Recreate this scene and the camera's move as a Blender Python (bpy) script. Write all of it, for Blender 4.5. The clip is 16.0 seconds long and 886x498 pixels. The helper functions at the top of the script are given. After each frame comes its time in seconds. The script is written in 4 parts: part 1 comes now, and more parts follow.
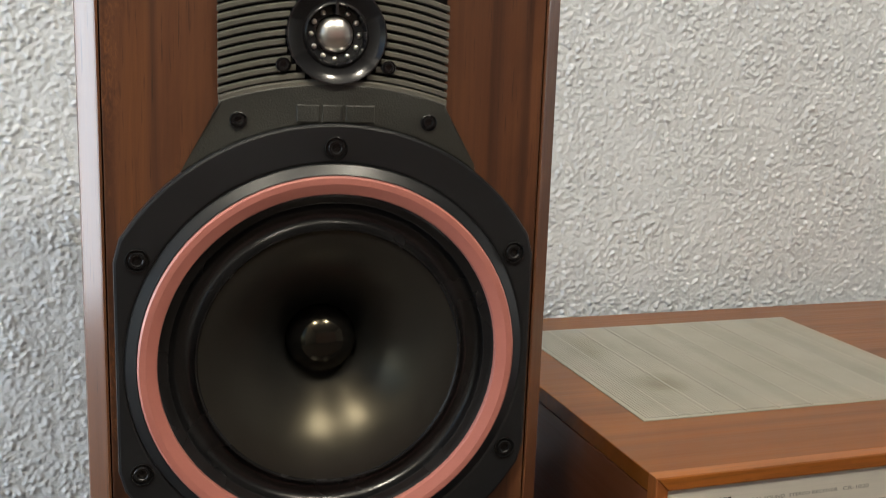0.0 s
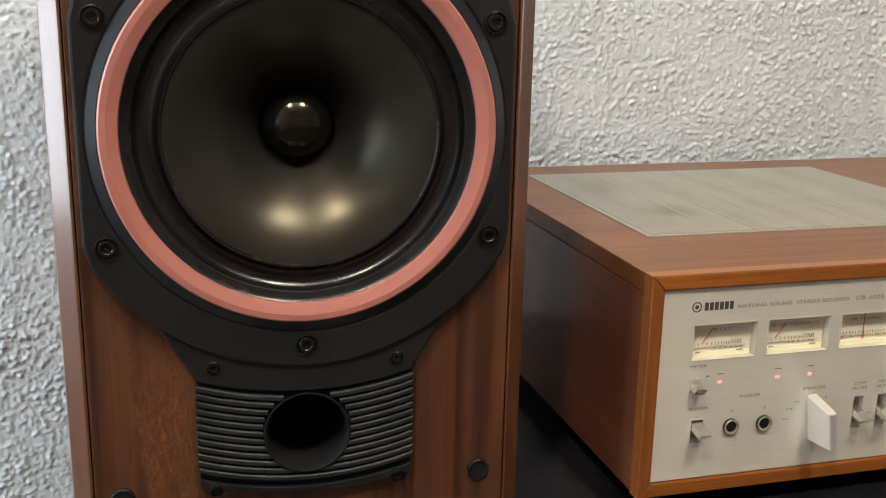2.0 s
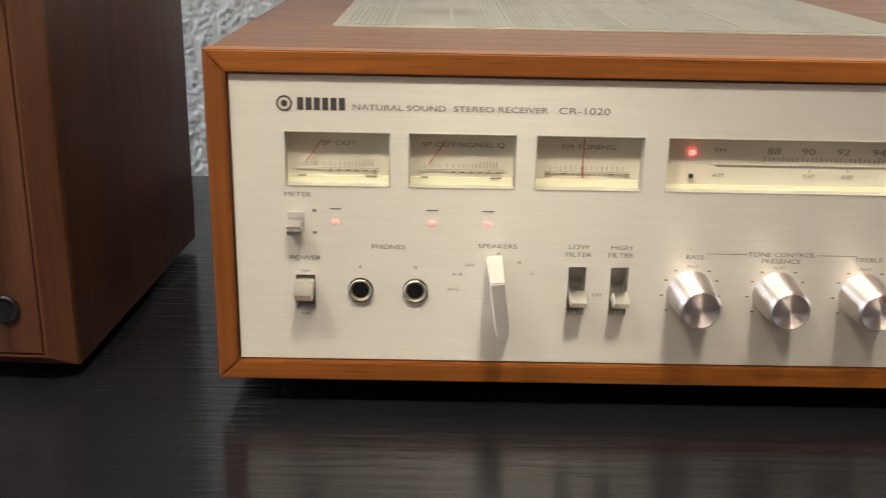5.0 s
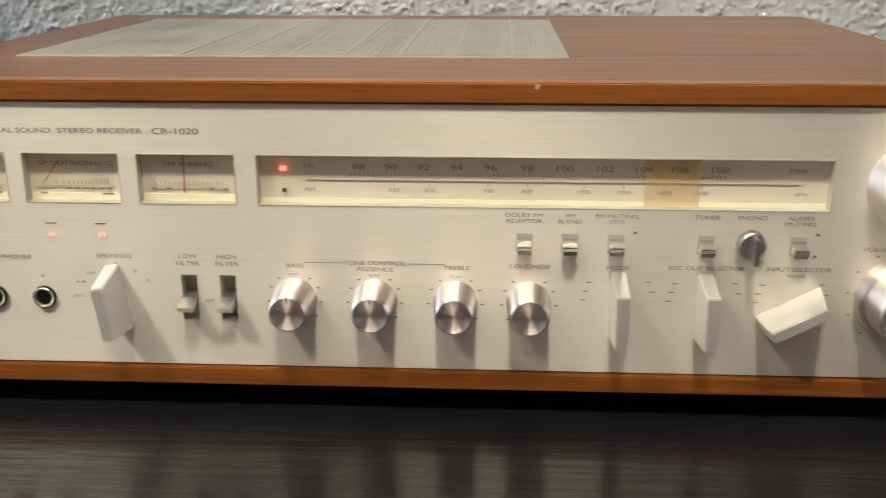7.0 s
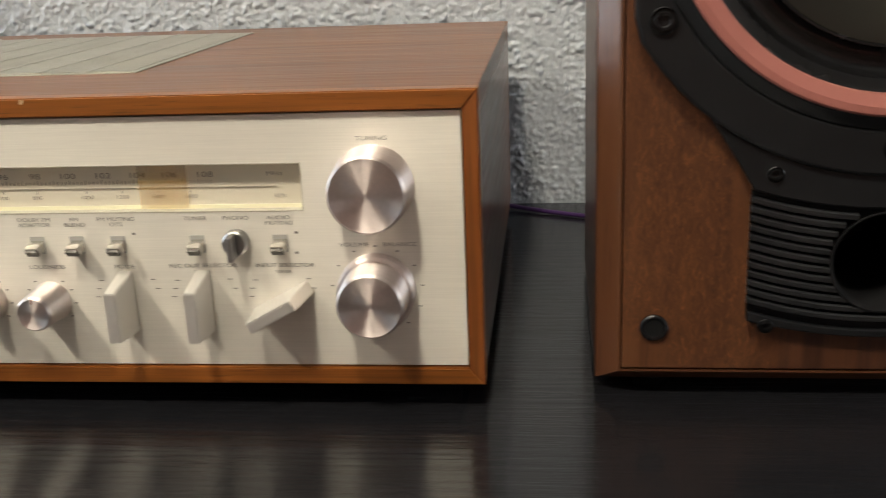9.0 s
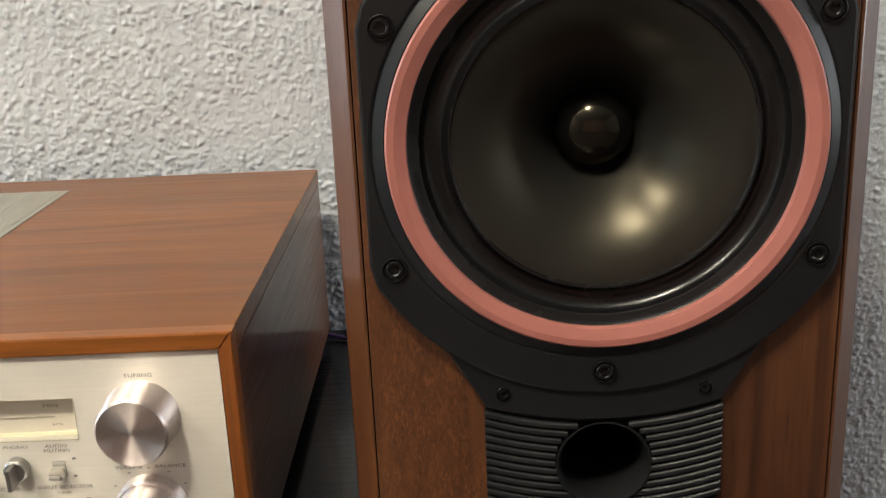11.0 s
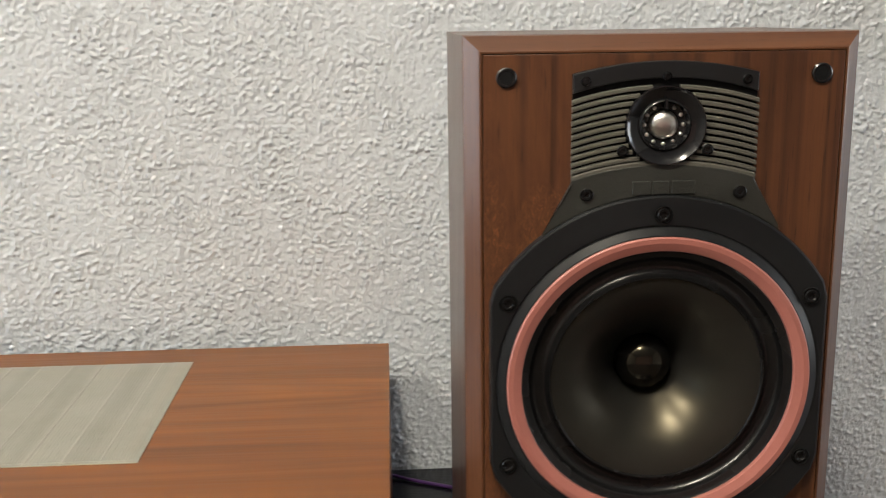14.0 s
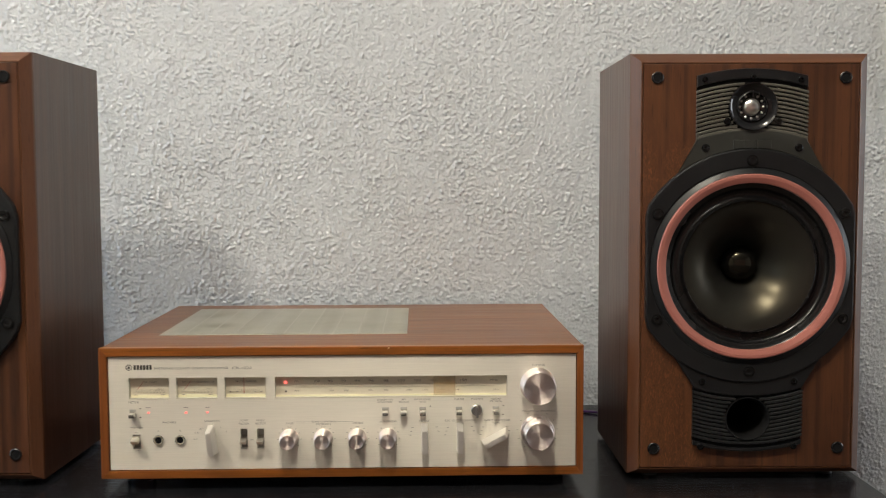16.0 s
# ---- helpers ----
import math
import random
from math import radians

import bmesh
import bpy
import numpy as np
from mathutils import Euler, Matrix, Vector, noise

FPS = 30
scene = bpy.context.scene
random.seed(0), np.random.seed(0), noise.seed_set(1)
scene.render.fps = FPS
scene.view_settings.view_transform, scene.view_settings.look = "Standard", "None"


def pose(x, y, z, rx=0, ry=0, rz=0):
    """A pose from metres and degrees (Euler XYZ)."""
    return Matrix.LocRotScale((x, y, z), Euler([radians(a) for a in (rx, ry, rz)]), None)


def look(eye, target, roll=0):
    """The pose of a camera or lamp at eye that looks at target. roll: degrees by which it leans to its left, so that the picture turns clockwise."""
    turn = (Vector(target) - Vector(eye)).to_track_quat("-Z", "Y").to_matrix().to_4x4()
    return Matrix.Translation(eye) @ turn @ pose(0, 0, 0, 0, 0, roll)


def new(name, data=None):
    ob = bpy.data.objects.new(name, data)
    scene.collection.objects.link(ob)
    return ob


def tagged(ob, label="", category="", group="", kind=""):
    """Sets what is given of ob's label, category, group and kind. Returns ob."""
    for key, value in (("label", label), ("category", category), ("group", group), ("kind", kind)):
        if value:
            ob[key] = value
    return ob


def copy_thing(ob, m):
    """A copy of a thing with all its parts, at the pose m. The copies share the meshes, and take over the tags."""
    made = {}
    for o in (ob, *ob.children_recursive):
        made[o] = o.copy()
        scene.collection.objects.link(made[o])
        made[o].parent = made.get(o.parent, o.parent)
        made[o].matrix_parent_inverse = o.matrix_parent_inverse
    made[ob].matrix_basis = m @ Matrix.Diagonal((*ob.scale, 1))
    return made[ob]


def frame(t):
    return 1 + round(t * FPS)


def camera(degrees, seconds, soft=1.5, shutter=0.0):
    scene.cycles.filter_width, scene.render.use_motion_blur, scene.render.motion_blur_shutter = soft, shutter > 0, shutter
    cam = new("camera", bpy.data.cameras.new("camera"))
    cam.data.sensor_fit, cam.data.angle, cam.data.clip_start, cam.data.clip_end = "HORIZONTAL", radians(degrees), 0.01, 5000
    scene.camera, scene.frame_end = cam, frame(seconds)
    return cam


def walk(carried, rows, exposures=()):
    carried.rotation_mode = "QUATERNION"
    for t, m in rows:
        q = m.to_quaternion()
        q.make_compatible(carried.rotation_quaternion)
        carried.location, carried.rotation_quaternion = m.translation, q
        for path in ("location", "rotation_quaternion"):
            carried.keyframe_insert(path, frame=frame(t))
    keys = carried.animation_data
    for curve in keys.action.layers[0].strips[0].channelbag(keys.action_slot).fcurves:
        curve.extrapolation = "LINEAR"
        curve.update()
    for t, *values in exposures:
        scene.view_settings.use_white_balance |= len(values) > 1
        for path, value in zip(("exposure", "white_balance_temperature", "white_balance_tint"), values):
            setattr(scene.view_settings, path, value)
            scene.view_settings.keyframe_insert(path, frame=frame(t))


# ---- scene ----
# ---- camera and its walk ----
cam = camera(46.95, 16.0, soft=1.1, shutter=0.3)
PATH = [
    (0, -0.3020, -0.4896, 0.3917, -18.63, -11.09, 2.00),
    (0.5, -0.2868, -0.4941, 0.3638, -17.08, -11.55, 1.24),
    (1, -0.2781, -0.4976, 0.3436, -16.29, -12.31, 1.07),
    (1.5, -0.2739, -0.4972, 0.3242, -16.35, -13.29, 0.87),
    (2, -0.2613, -0.4925, 0.3028, -15.84, -14.43, 1.24),
    (2.5, -0.2035, -0.4749, 0.2716, -11.53, -14.48, 0.45),
    (3, -0.0873, -0.4688, 0.2257, -3.76, -13.39, 0.16),
    (3.5, -0.0133, -0.4016, 0.1919, -1.44, -13.07, 0.82),
    (3.7, -0.0020, -0.3872, 0.1841, -1.20, -13.95, 1.13),
    (5.8, 0.1639, -0.3891, 0.2102, 0.92, -19.03, 0.45),
    (6, 0.1829, -0.3956, 0.2018, 1.53, -17.57, 0.48),
    (6.5, 0.2241, -0.4110, 0.2043, 1.71, -17.23, 0.47),
    (7, 0.2823, -0.4155, 0.2077, 3.18, -17.28, -0.11),
    (7.5, 0.3413, -0.4138, 0.2081, 4.25, -17.30, -0.60),
    (8, 0.4046, -0.4170, 0.2062, 5.61, -16.94, -1.29),
    (8.5, 0.4683, -0.4228, 0.2059, 6.08, -16.72, -1.94),
    (9, 0.5301, -0.4299, 0.2104, 6.28, -16.98, -2.26),
    (9.2, 0.5540, -0.4294, 0.2138, 5.29, -17.31, -2.27),
    (11.3, 0.6156, -0.4448, 0.3380, 0.58, -16.67, -2.55),
    (11.5, 0.6224, -0.4450, 0.3486, 1.35, -15.80, -2.77),
    (12, 0.6087, -0.4424, 0.3817, -0.41, -15.34, -2.35),
    (12.5, 0.6155, -0.4526, 0.3991, 0.41, -14.42, -1.84),
    (13, 0.6054, -0.4728, 0.4132, -0.18, -13.46, -1.55),
    (13.5, 0.5815, -0.5113, 0.4413, -1.42, -13.98, -1.18),
    (14, 0.5041, -0.6131, 0.4617, -2.99, -12.77, -0.78),
    (14.5, 0.4204, -0.7418, 0.4603, -4.49, -11.19, -0.28),
    (15, 0.3681, -0.8744, 0.4360, -3.50, -9.49, 0.07),
    (15.5, 0.3523, -0.9379, 0.3966, -1.51, -8.51, -0.26),
    (16, 0.3279, -1.0443, 0.3230, -1.44, -4.01, -0.18),
]
walk(cam, [(t, pose(x, y, z, 90 + p, 0, a) @ pose(0, 0, 0, 0, 0, r)) for t, x, y, z, a, p, r in PATH],
     exposures=[(0, 0.45), (2.5, 0.76), (3.5, 0.86), (6, 0.68), (9, 0.63), (11.5, 0.87), (13, 0.93), (14.5, 0.65), (15.5, 0.53), (16, 0.43)])

# ---- sky and lamps ----
world = bpy.data.worlds.new("sky")
scene.world = world
world.use_nodes = True
wn = world.node_tree
sky = wn.nodes.new("ShaderNodeTexSky")
sky.sky_type, sky.sun_disc, sky.sun_elevation, sky.sun_rotation = "NISHITA", False, radians(35), radians(90)
wn.links.new(sky.outputs[0], wn.nodes["Background"].inputs[0])
wn.nodes["Background"].inputs[1].default_value = 0.1


def bulb(name, at, watts, colour, radius):
    data = bpy.data.lights.new(name, "POINT")
    data.energy, data.color, data.shadow_soft_size = watts, colour, radius
    ob = new(name, data)
    ob.location = at
    return ob


WARM = (1.0, 0.92, 0.76)
bulb("lamp_bulb", (-0.80, -0.94, 1.80), 51.0, WARM, 0.11)
bulb("lamp_bulb", (0.26, -0.93, 1.80), 53.0, WARM, 0.11)
daylight = bpy.data.lights.new("window_daylight", "AREA")
daylight.shape, daylight.size, daylight.size_y, daylight.energy, daylight.color = "RECTANGLE", 0.62, 1.3, 23.0, (0.80, 0.90, 1.0)
daylight_east = bpy.data.lights.new("window_daylight", "AREA")
daylight_east.shape, daylight_east.size, daylight_east.size_y, daylight_east.energy, daylight_east.color = "RECTANGLE", 0.7, 1.0, 10.0, (0.80, 0.90, 1.0)
new("window_daylight", daylight_east).matrix_world = look((3.17, -0.12, 0.42), (0.95, 0.30, 0.20))
window_lamp = new("window_daylight", daylight)
window_lamp.matrix_world = look((-1.72, 0.03, 0.55), (0.2, -0.20, 0.50))


# ---- materials ----
class Mat:
    """A procedural material: a principled surface with helpers for noise, ramps and bump."""

    def __init__(self, name, **inputs):
        self.m = bpy.data.materials.new(name)
        self.m.use_nodes = True
        self.t = self.m.node_tree
        self.b = self.t.nodes["Principled BSDF"]
        self.co = self.node("ShaderNodeTexCoord").outputs["Object"]
        for key, value in inputs.items():
            self.b.inputs[key.replace("_", " ")].default_value = (*value, 1) if isinstance(value, tuple) else value

    def node(self, kind, **settings):
        n = self.t.nodes.new(kind)
        for key, value in settings.items():
            n.inputs[key].default_value = value
        return n

    def link(self, a, b):
        self.t.links.new(a, b)

    def stretch(self, scale, turn=(0, 0, 0), source=None):
        n = self.node("ShaderNodeMapping")
        n.inputs["Scale"].default_value = scale
        n.inputs["Rotation"].default_value = turn
        self.link(source or self.co, n.inputs["Vector"])
        return n.outputs[0]

    def noise(self, vector, scale, detail=4.0, rough=0.55, distort=0.0):
        n = self.node("ShaderNodeTexNoise", Scale=scale, Detail=detail, Roughness=rough, Distortion=distort)
        self.link(vector, n.inputs["Vector"])
        return n.outputs["Fac"]

    def ramp(self, fac, stops):
        n = self.node("ShaderNodeValToRGB")
        els = n.color_ramp.elements
        while len(els) < len(stops):
            els.new(0.5)
        for e, (p, c) in zip(els, stops):
            e.position, e.color = p, (*c, 1) if isinstance(c, tuple) else (c, c, c, 1)
        self.link(fac, n.inputs[0])
        return n.outputs[0]

    def mix(self, fac, a, b, how="MIX"):
        n = self.t.nodes.new("ShaderNodeMix")
        n.data_type, n.blend_type = "RGBA", how
        for k, v in ((0, fac), (6, a), (7, b)):
            if isinstance(v, (int, float)):
                n.inputs[k].default_value = v if k == 0 else (v, v, v, 1)
            elif isinstance(v, tuple):
                n.inputs[k].default_value = (*v, 1)
            else:
                self.link(v, n.inputs[k])
        return n.outputs[2]

    def bump(self, height, strength, distance):
        n = self.node("ShaderNodeBump", Strength=strength, Distance=distance)
        self.link(height, n.inputs["Height"])
        if self.b.inputs["Normal"].links:
            self.link(self.b.inputs["Normal"].links[0].from_socket, n.inputs["Normal"])
        self.link(n.outputs[0], self.b.inputs["Normal"])
        return self

    def colour(self, out):
        self.link(out, self.b.inputs["Base Color"])
        return self

    def rough(self, fac, lo, hi):
        self.link(self.ramp(fac, [(0.3, lo), (0.7, hi)]), self.b.inputs["Roughness"])
        return self


def wood(name, dark, mid, light, along, gloss, burl=0.0, fine=1.0, coat=0.0, pore=0.55, lines=0.5, shine=0.5, polish=0.22):
    """Veneer with long fibres along one axis, broad figure, pores and, if asked, burl patches."""
    m = Mat(name, Roughness=gloss, Coat_Weight=coat, Coat_Roughness=polish, Specular_IOR_Level=shine)
    shift = m.t.nodes.new("ShaderNodeVectorMath")
    shift.operation = "ADD"
    m.link(m.co, shift.inputs[0])
    spread = m.t.nodes.new("ShaderNodeVectorMath")
    spread.operation = "SCALE"
    spread.inputs[0].default_value = (3.1, 1.7, 2.3)
    m.link(m.node("ShaderNodeObjectInfo").outputs["Random"], spread.inputs["Scale"])
    m.link(spread.outputs[0], shift.inputs[1])
    m.co = shift.outputs[0]
    long = {"x": (0.06, 1, 1), "y": (1, 0.06, 1), "z": (1, 1, 0.05)}[along]
    warp = m.noise(m.stretch(long), 9, 3, 0.6, 0.6)
    broad = m.noise(m.stretch([v * 2.2 if v < 1 and burl else v for v in long]), 13 if burl else 26, 5, 0.62, 2.6 if burl else 1.6)
    fibre = m.noise(m.stretch([v * (0.35 if v < 1 else 1) for v in long]), 420 * fine, 3, 0.7)
    pores = m.noise(m.stretch([v * 0.8 if v < 1 else v for v in long]), 900 * fine, 2, 0.6)
    base = m.ramp(broad, [(0.25, dark), (0.5, mid), (0.75, light)])
    base = m.mix(m.ramp(warp, [(0.35, 0.0), (0.65, 0.75)]), base, m.mix(0.5, dark, mid))
    if burl:
        band = m.noise(m.stretch((1, 1, 0.008)), 38, 2, 0.5)
        base = m.mix(m.ramp(band, [(0.50, 0.0), (0.53, 0.6), (0.55, 0.6), (0.60, 0.0)]), base, m.ramp(fibre, [(0.3, tuple(v * 0.5 for v in dark)), (0.7, dark)]))
    base = m.mix(lines, base, m.ramp(fibre, [(0.25, 0.45), (0.7, 1.0)]), "MULTIPLY")
    base = m.mix(m.ramp(pores, [(0.62, 0.0), (0.72, pore)]), base, tuple(v * 0.35 for v in dark))
    if burl:
        axes = m.node("ShaderNodeSeparateXYZ")
        m.link(m.node("ShaderNodeTexCoord").outputs["Object"], axes.inputs[0])
        side = m.t.nodes.new("ShaderNodeMath")
        side.operation = "MULTIPLY_ADD"
        m.link(axes.outputs["X"], side.inputs[0])
        side.inputs[1].default_value = 2.5
        m.link(m.noise(m.stretch((1, 1, 0.35)), 17, 3, 0.55), side.inputs[2])
        where = m.ramp(side.outputs[0], [(0.21, burl), (0.29, 0.0)])
        curl = m.noise(m.stretch((1, 1, 0.4)), 330, 6, 0.8, 1.2)
        base = m.mix(where, base, m.ramp(curl, [(0.3, tuple(v * 0.5 for v in dark)), (0.52, mid), (0.68, tuple(v * 1.5 for v in light))]))
    m.colour(base).rough(fibre, gloss - 0.06, gloss + 0.1)
    m.bump(fibre, 0.12 if coat == 0 else 0.03, 0.0004)
    return m.m


def plastic(name, colour, gloss, grain=900, relief=0.08, vary=0.25, metal=0.0, shine=0.5):
    m = Mat(name, Metallic=metal, Specular_IOR_Level=shine)
    n = m.noise(m.co, grain, 3, 0.6)
    big = m.noise(m.co, 22, 3, 0.6)
    m.colour(m.mix(m.ramp(big, [(0.35, 0.0), (0.7, vary)]), colour, tuple(min(1, v * 1.5 + 0.004) for v in colour)))
    m.rough(big, gloss - 0.05, gloss + 0.07).bump(n, relief, 0.0003)
    return m.m


def stucco(name, colour):
    m = Mat(name, Roughness=0.93)
    big = m.noise(m.co, 3.0, 4, 0.6)
    fine = m.noise(m.co, 560, 5, 0.75)
    m.colour(m.mix(m.ramp(big, [(0.3, 0.0), (0.75, 0.5)]), colour, tuple(v * 0.86 for v in colour)))
    m.bump(fine, 0.6, 0.0014)
    return m.m


def brushed(name, colour, gloss, aniso, turned):
    m = Mat(name, Metallic=1.0 if turned else 0.55, Roughness=gloss, Anisotropic=aniso)
    tan = m.t.nodes.new("ShaderNodeTangent")
    if turned:
        tan.direction_type, tan.axis = "RADIAL", "Y"
        m.b.inputs["Anisotropic Rotation"].default_value = 0.25
        n = m.noise(m.co, 500, 2, 0.6)
    else:
        tan.direction_type = "UV_MAP"
        m.b.inputs["Anisotropic Rotation"].default_value = 0.25
        n = m.noise(m.stretch((0.02, 1, 1)), 1500, 3, 0.7)
    m.link(tan.outputs[0], m.b.inputs["Tangent"])
    haze = m.noise(m.co, 14, 4, 0.6)
    m.colour(m.mix(0.2, m.mix(m.ramp(haze, [(0.3, 0.0), (0.7, 0.25)]), colour, tuple(v * 0.9 for v in colour)), m.ramp(n, [(0.3, 0.6), (0.7, 1.0)]), "MULTIPLY"))
    m.bump(n, 0.06, 0.0002)
    return m.m


def glowing(name, colour, strength, base=(0.5, 0.1, 0.1)):
    m = Mat(name, Base_Color=base, Roughness=0.3, Emission_Color=colour, Emission_Strength=strength)
    return m.m


WALNUT = wood("walnut veneer", (0.036, 0.012, 0.006), (0.112, 0.041, 0.016), (0.195, 0.076, 0.027), "z", 0.40, burl=0.62)
WALNUT_SIDE = wood("walnut side veneer", (0.038, 0.016, 0.0095), (0.074, 0.030, 0.016), (0.108, 0.047, 0.026), "z", 0.40, coat=0.35, shine=0.3, polish=0.18, lines=0.25)
EDGE_WOOD = wood("walnut edge strip", (0.060, 0.022, 0.010), (0.112, 0.042, 0.017), (0.165, 0.064, 0.024), "z", 0.36, coat=0.6, lines=0.35, shine=0.35, polish=0.16)
EDGE_WOOD_FLAT = wood("walnut edge strip across", (0.060, 0.022, 0.010), (0.112, 0.042, 0.017), (0.165, 0.064, 0.024), "x", 0.36, coat=0.6, lines=0.35, shine=0.35, polish=0.16)
CASE_TOP = wood("case walnut", (0.095, 0.029, 0.005), (0.210, 0.067, 0.0095), (0.305, 0.108, 0.015), "x", 0.35, coat=0.3, pore=0.0, lines=0.3, shine=0.2, polish=0.14)
CASE_EDGE = wood("case edge wood", (0.17, 0.054, 0.010), (0.34, 0.104, 0.015), (0.46, 0.155, 0.026), "x", 0.34, lines=0.85)
CASE_EDGE_UP = wood("case upright edge wood", (0.19, 0.06, 0.016), (0.29, 0.085, 0.016), (0.38, 0.125, 0.024), "z", 0.34, lines=0.85)
FLOOR_WOOD = wood("floor boards", (0.05, 0.036, 0.026), (0.085, 0.062, 0.046), (0.12, 0.09, 0.068), "x", 0.4)
BLACK = plastic("satin black plastic", (0.0090, 0.0098, 0.0110), 0.33, shine=0.36)
BLACK_ROUGH = plastic("grained black plastic", (0.019, 0.020, 0.017), 0.40, 900, 0.9, 0.6, shine=0.55)
# one rib plastic in two tones: shaded below the woofer, lit above
RIDGE_SHADED = plastic("shaded black ribs", (0.014, 0.015, 0.016), 0.36, 1400, 0.45)
RIDGE_LIT = plastic("lit grained ribs", (0.085, 0.081, 0.068), 0.45, 1400, 0.45)
BLACK_GLOSS = plastic("glossy black plastic", (0.007, 0.007, 0.008), 0.1, 900, 0.0)
RUBBER = plastic("black rubber", (0.006, 0.006, 0.0065), 0.24, 700, 0.05, shine=0.5)
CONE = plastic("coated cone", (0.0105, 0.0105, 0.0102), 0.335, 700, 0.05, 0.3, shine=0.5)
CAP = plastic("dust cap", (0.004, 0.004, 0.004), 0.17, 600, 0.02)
# warm lamp colour of the highlights is put into the gloss tint
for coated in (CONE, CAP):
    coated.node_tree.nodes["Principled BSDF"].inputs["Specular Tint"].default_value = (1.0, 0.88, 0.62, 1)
PINK = plastic("salmon plastic ring", (0.35, 0.125, 0.10), 0.44, 900, 0.08, 0.15)
STEEL = plastic("blackened steel", (0.022, 0.022, 0.023), 0.24, 800, 0.1, 0.3, 0.7)
# near-black that carries the shade of gaps and holes in its colour
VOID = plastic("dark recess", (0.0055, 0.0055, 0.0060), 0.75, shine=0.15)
SILVER = plastic("silver dome metal", (0.78, 0.76, 0.73), 0.28, 900, 0.03, 0.1, 1.0)
FASCIA = brushed("brushed aluminium", (0.83, 0.795, 0.71), 0.48, 0.85, False)
# pink reflection seen on the knobs is put into this metal's colour
KNOB = brushed("turned aluminium", (0.93, 0.835, 0.79), 0.45, 0.9, True)
LEVER = plastic("satin aluminium", (0.82, 0.79, 0.74), 0.30, 1200, 0.05, 0.1, 0.68)
INK = plastic("dark print", (0.045, 0.041, 0.036), 0.6)
SCALE_INK = plastic("faded scale print", (0.24, 0.20, 0.16), 0.6)
FINE_INK = plastic("fine grey print", (0.17, 0.155, 0.135), 0.6)
SCALE = plastic("cream scale plate", (0.74, 0.68, 0.55), 0.5, 800, 0.03, 0.12)
# pale colour and faint glow stand for light on the window floors
SCALE_GLOW = glowing("glowing scale strip", (1.0, 0.9, 0.5), 0.06, (0.80, 0.77, 0.56))
NEEDLE = plastic("red needle", (0.40, 0.11, 0.06), 0.5)
LED = glowing("red lamp", (1.0, 0.12, 0.1), 2.2)
STUCCO = stucco("rough plaster", (0.55, 0.575, 0.606))
ROOM = stucco("plain plaster", (0.42, 0.41, 0.40))
# rose tint added only for pink reflections in the metal knobs
ROSE_REFLECT = stucco("rose reflector plaster", (0.50, 0.315, 0.28))
PURPLE = plastic("purple cable sheath", (0.058, 0.017, 0.11), 0.4)
TEAL = plastic("dark teal plastic", (0.012, 0.03, 0.036), 0.4)
CREAM = plastic("cream plastic", (0.66, 0.57, 0.40), 0.45)
PAD = plastic("black pad", (0.012, 0.012, 0.013), 0.5)


def grille_material():
    m = Mat("pale vent mesh", Metallic=0.55)
    n = m.noise(m.co, 18, 5, 0.6)
    s = m.noise(m.stretch((1, 0.5, 1)), 9, 3, 0.6)
    base = m.mix(m.ramp(n, [(0.35, 0.0), (0.75, 0.35)]), (0.44, 0.43, 0.37), (0.36, 0.34, 0.27))
    m.colour(m.mix(m.ramp(s, [(0.62, 0.0), (0.75, 0.55)]), base, (0.24, 0.19, 0.10)))
    # light and dark of ribs under the mesh, painted as soft bands
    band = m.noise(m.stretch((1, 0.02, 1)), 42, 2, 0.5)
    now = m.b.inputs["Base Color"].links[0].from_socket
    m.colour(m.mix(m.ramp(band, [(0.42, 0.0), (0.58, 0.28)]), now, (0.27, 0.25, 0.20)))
    far = m.t.nodes.new("ShaderNodeVectorMath")
    far.operation = "DISTANCE"
    far.inputs[1].default_value = (0.092, 0.153, 0.149)
    m.link(m.co, far.inputs[0])
    ragged = m.t.nodes.new("ShaderNodeMath")
    ragged.operation = "MULTIPLY_ADD"
    m.link(n, ragged.inputs[0])
    ragged.inputs[1].default_value = 0.05
    m.link(far.outputs["Value"], ragged.inputs[2])
    now = m.b.inputs["Base Color"].links[0].from_socket
    m.colour(m.mix(m.ramp(ragged.outputs[0], [(0.03, 0.55), (0.052, 0.0)]), now, (0.17, 0.14, 0.07)))
    m.rough(n, 0.38, 0.5)
    return m.m


def table_material():
    m = Mat("black brown wood", Specular_IOR_Level=0.25, Coat_Weight=0.28, Coat_Roughness=0.10)
    f = m.noise(m.stretch((0.05, 1, 1)), 260, 4, 0.65, 0.4)
    b = m.noise(m.stretch((0.12, 1, 1)), 30, 3, 0.6, 0.8)
    m.colour(m.mix(m.ramp(b, [(0.3, 0.0), (0.7, 0.6)]), (0.0075, 0.0076, 0.0090), (0.0120, 0.0116, 0.0130)))
    m.rough(b, 0.13, 0.20)
    m.bump(m.ramp(f, [(0.42, 0.0), (0.6, 1.0)]), 0.22, 0.0006)
    return m.m


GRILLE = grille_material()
RIB = plastic("pale vent rib", (0.43, 0.415, 0.36), 0.40, 900, 0.05, 0.3, 0.5)
TABLE = table_material()


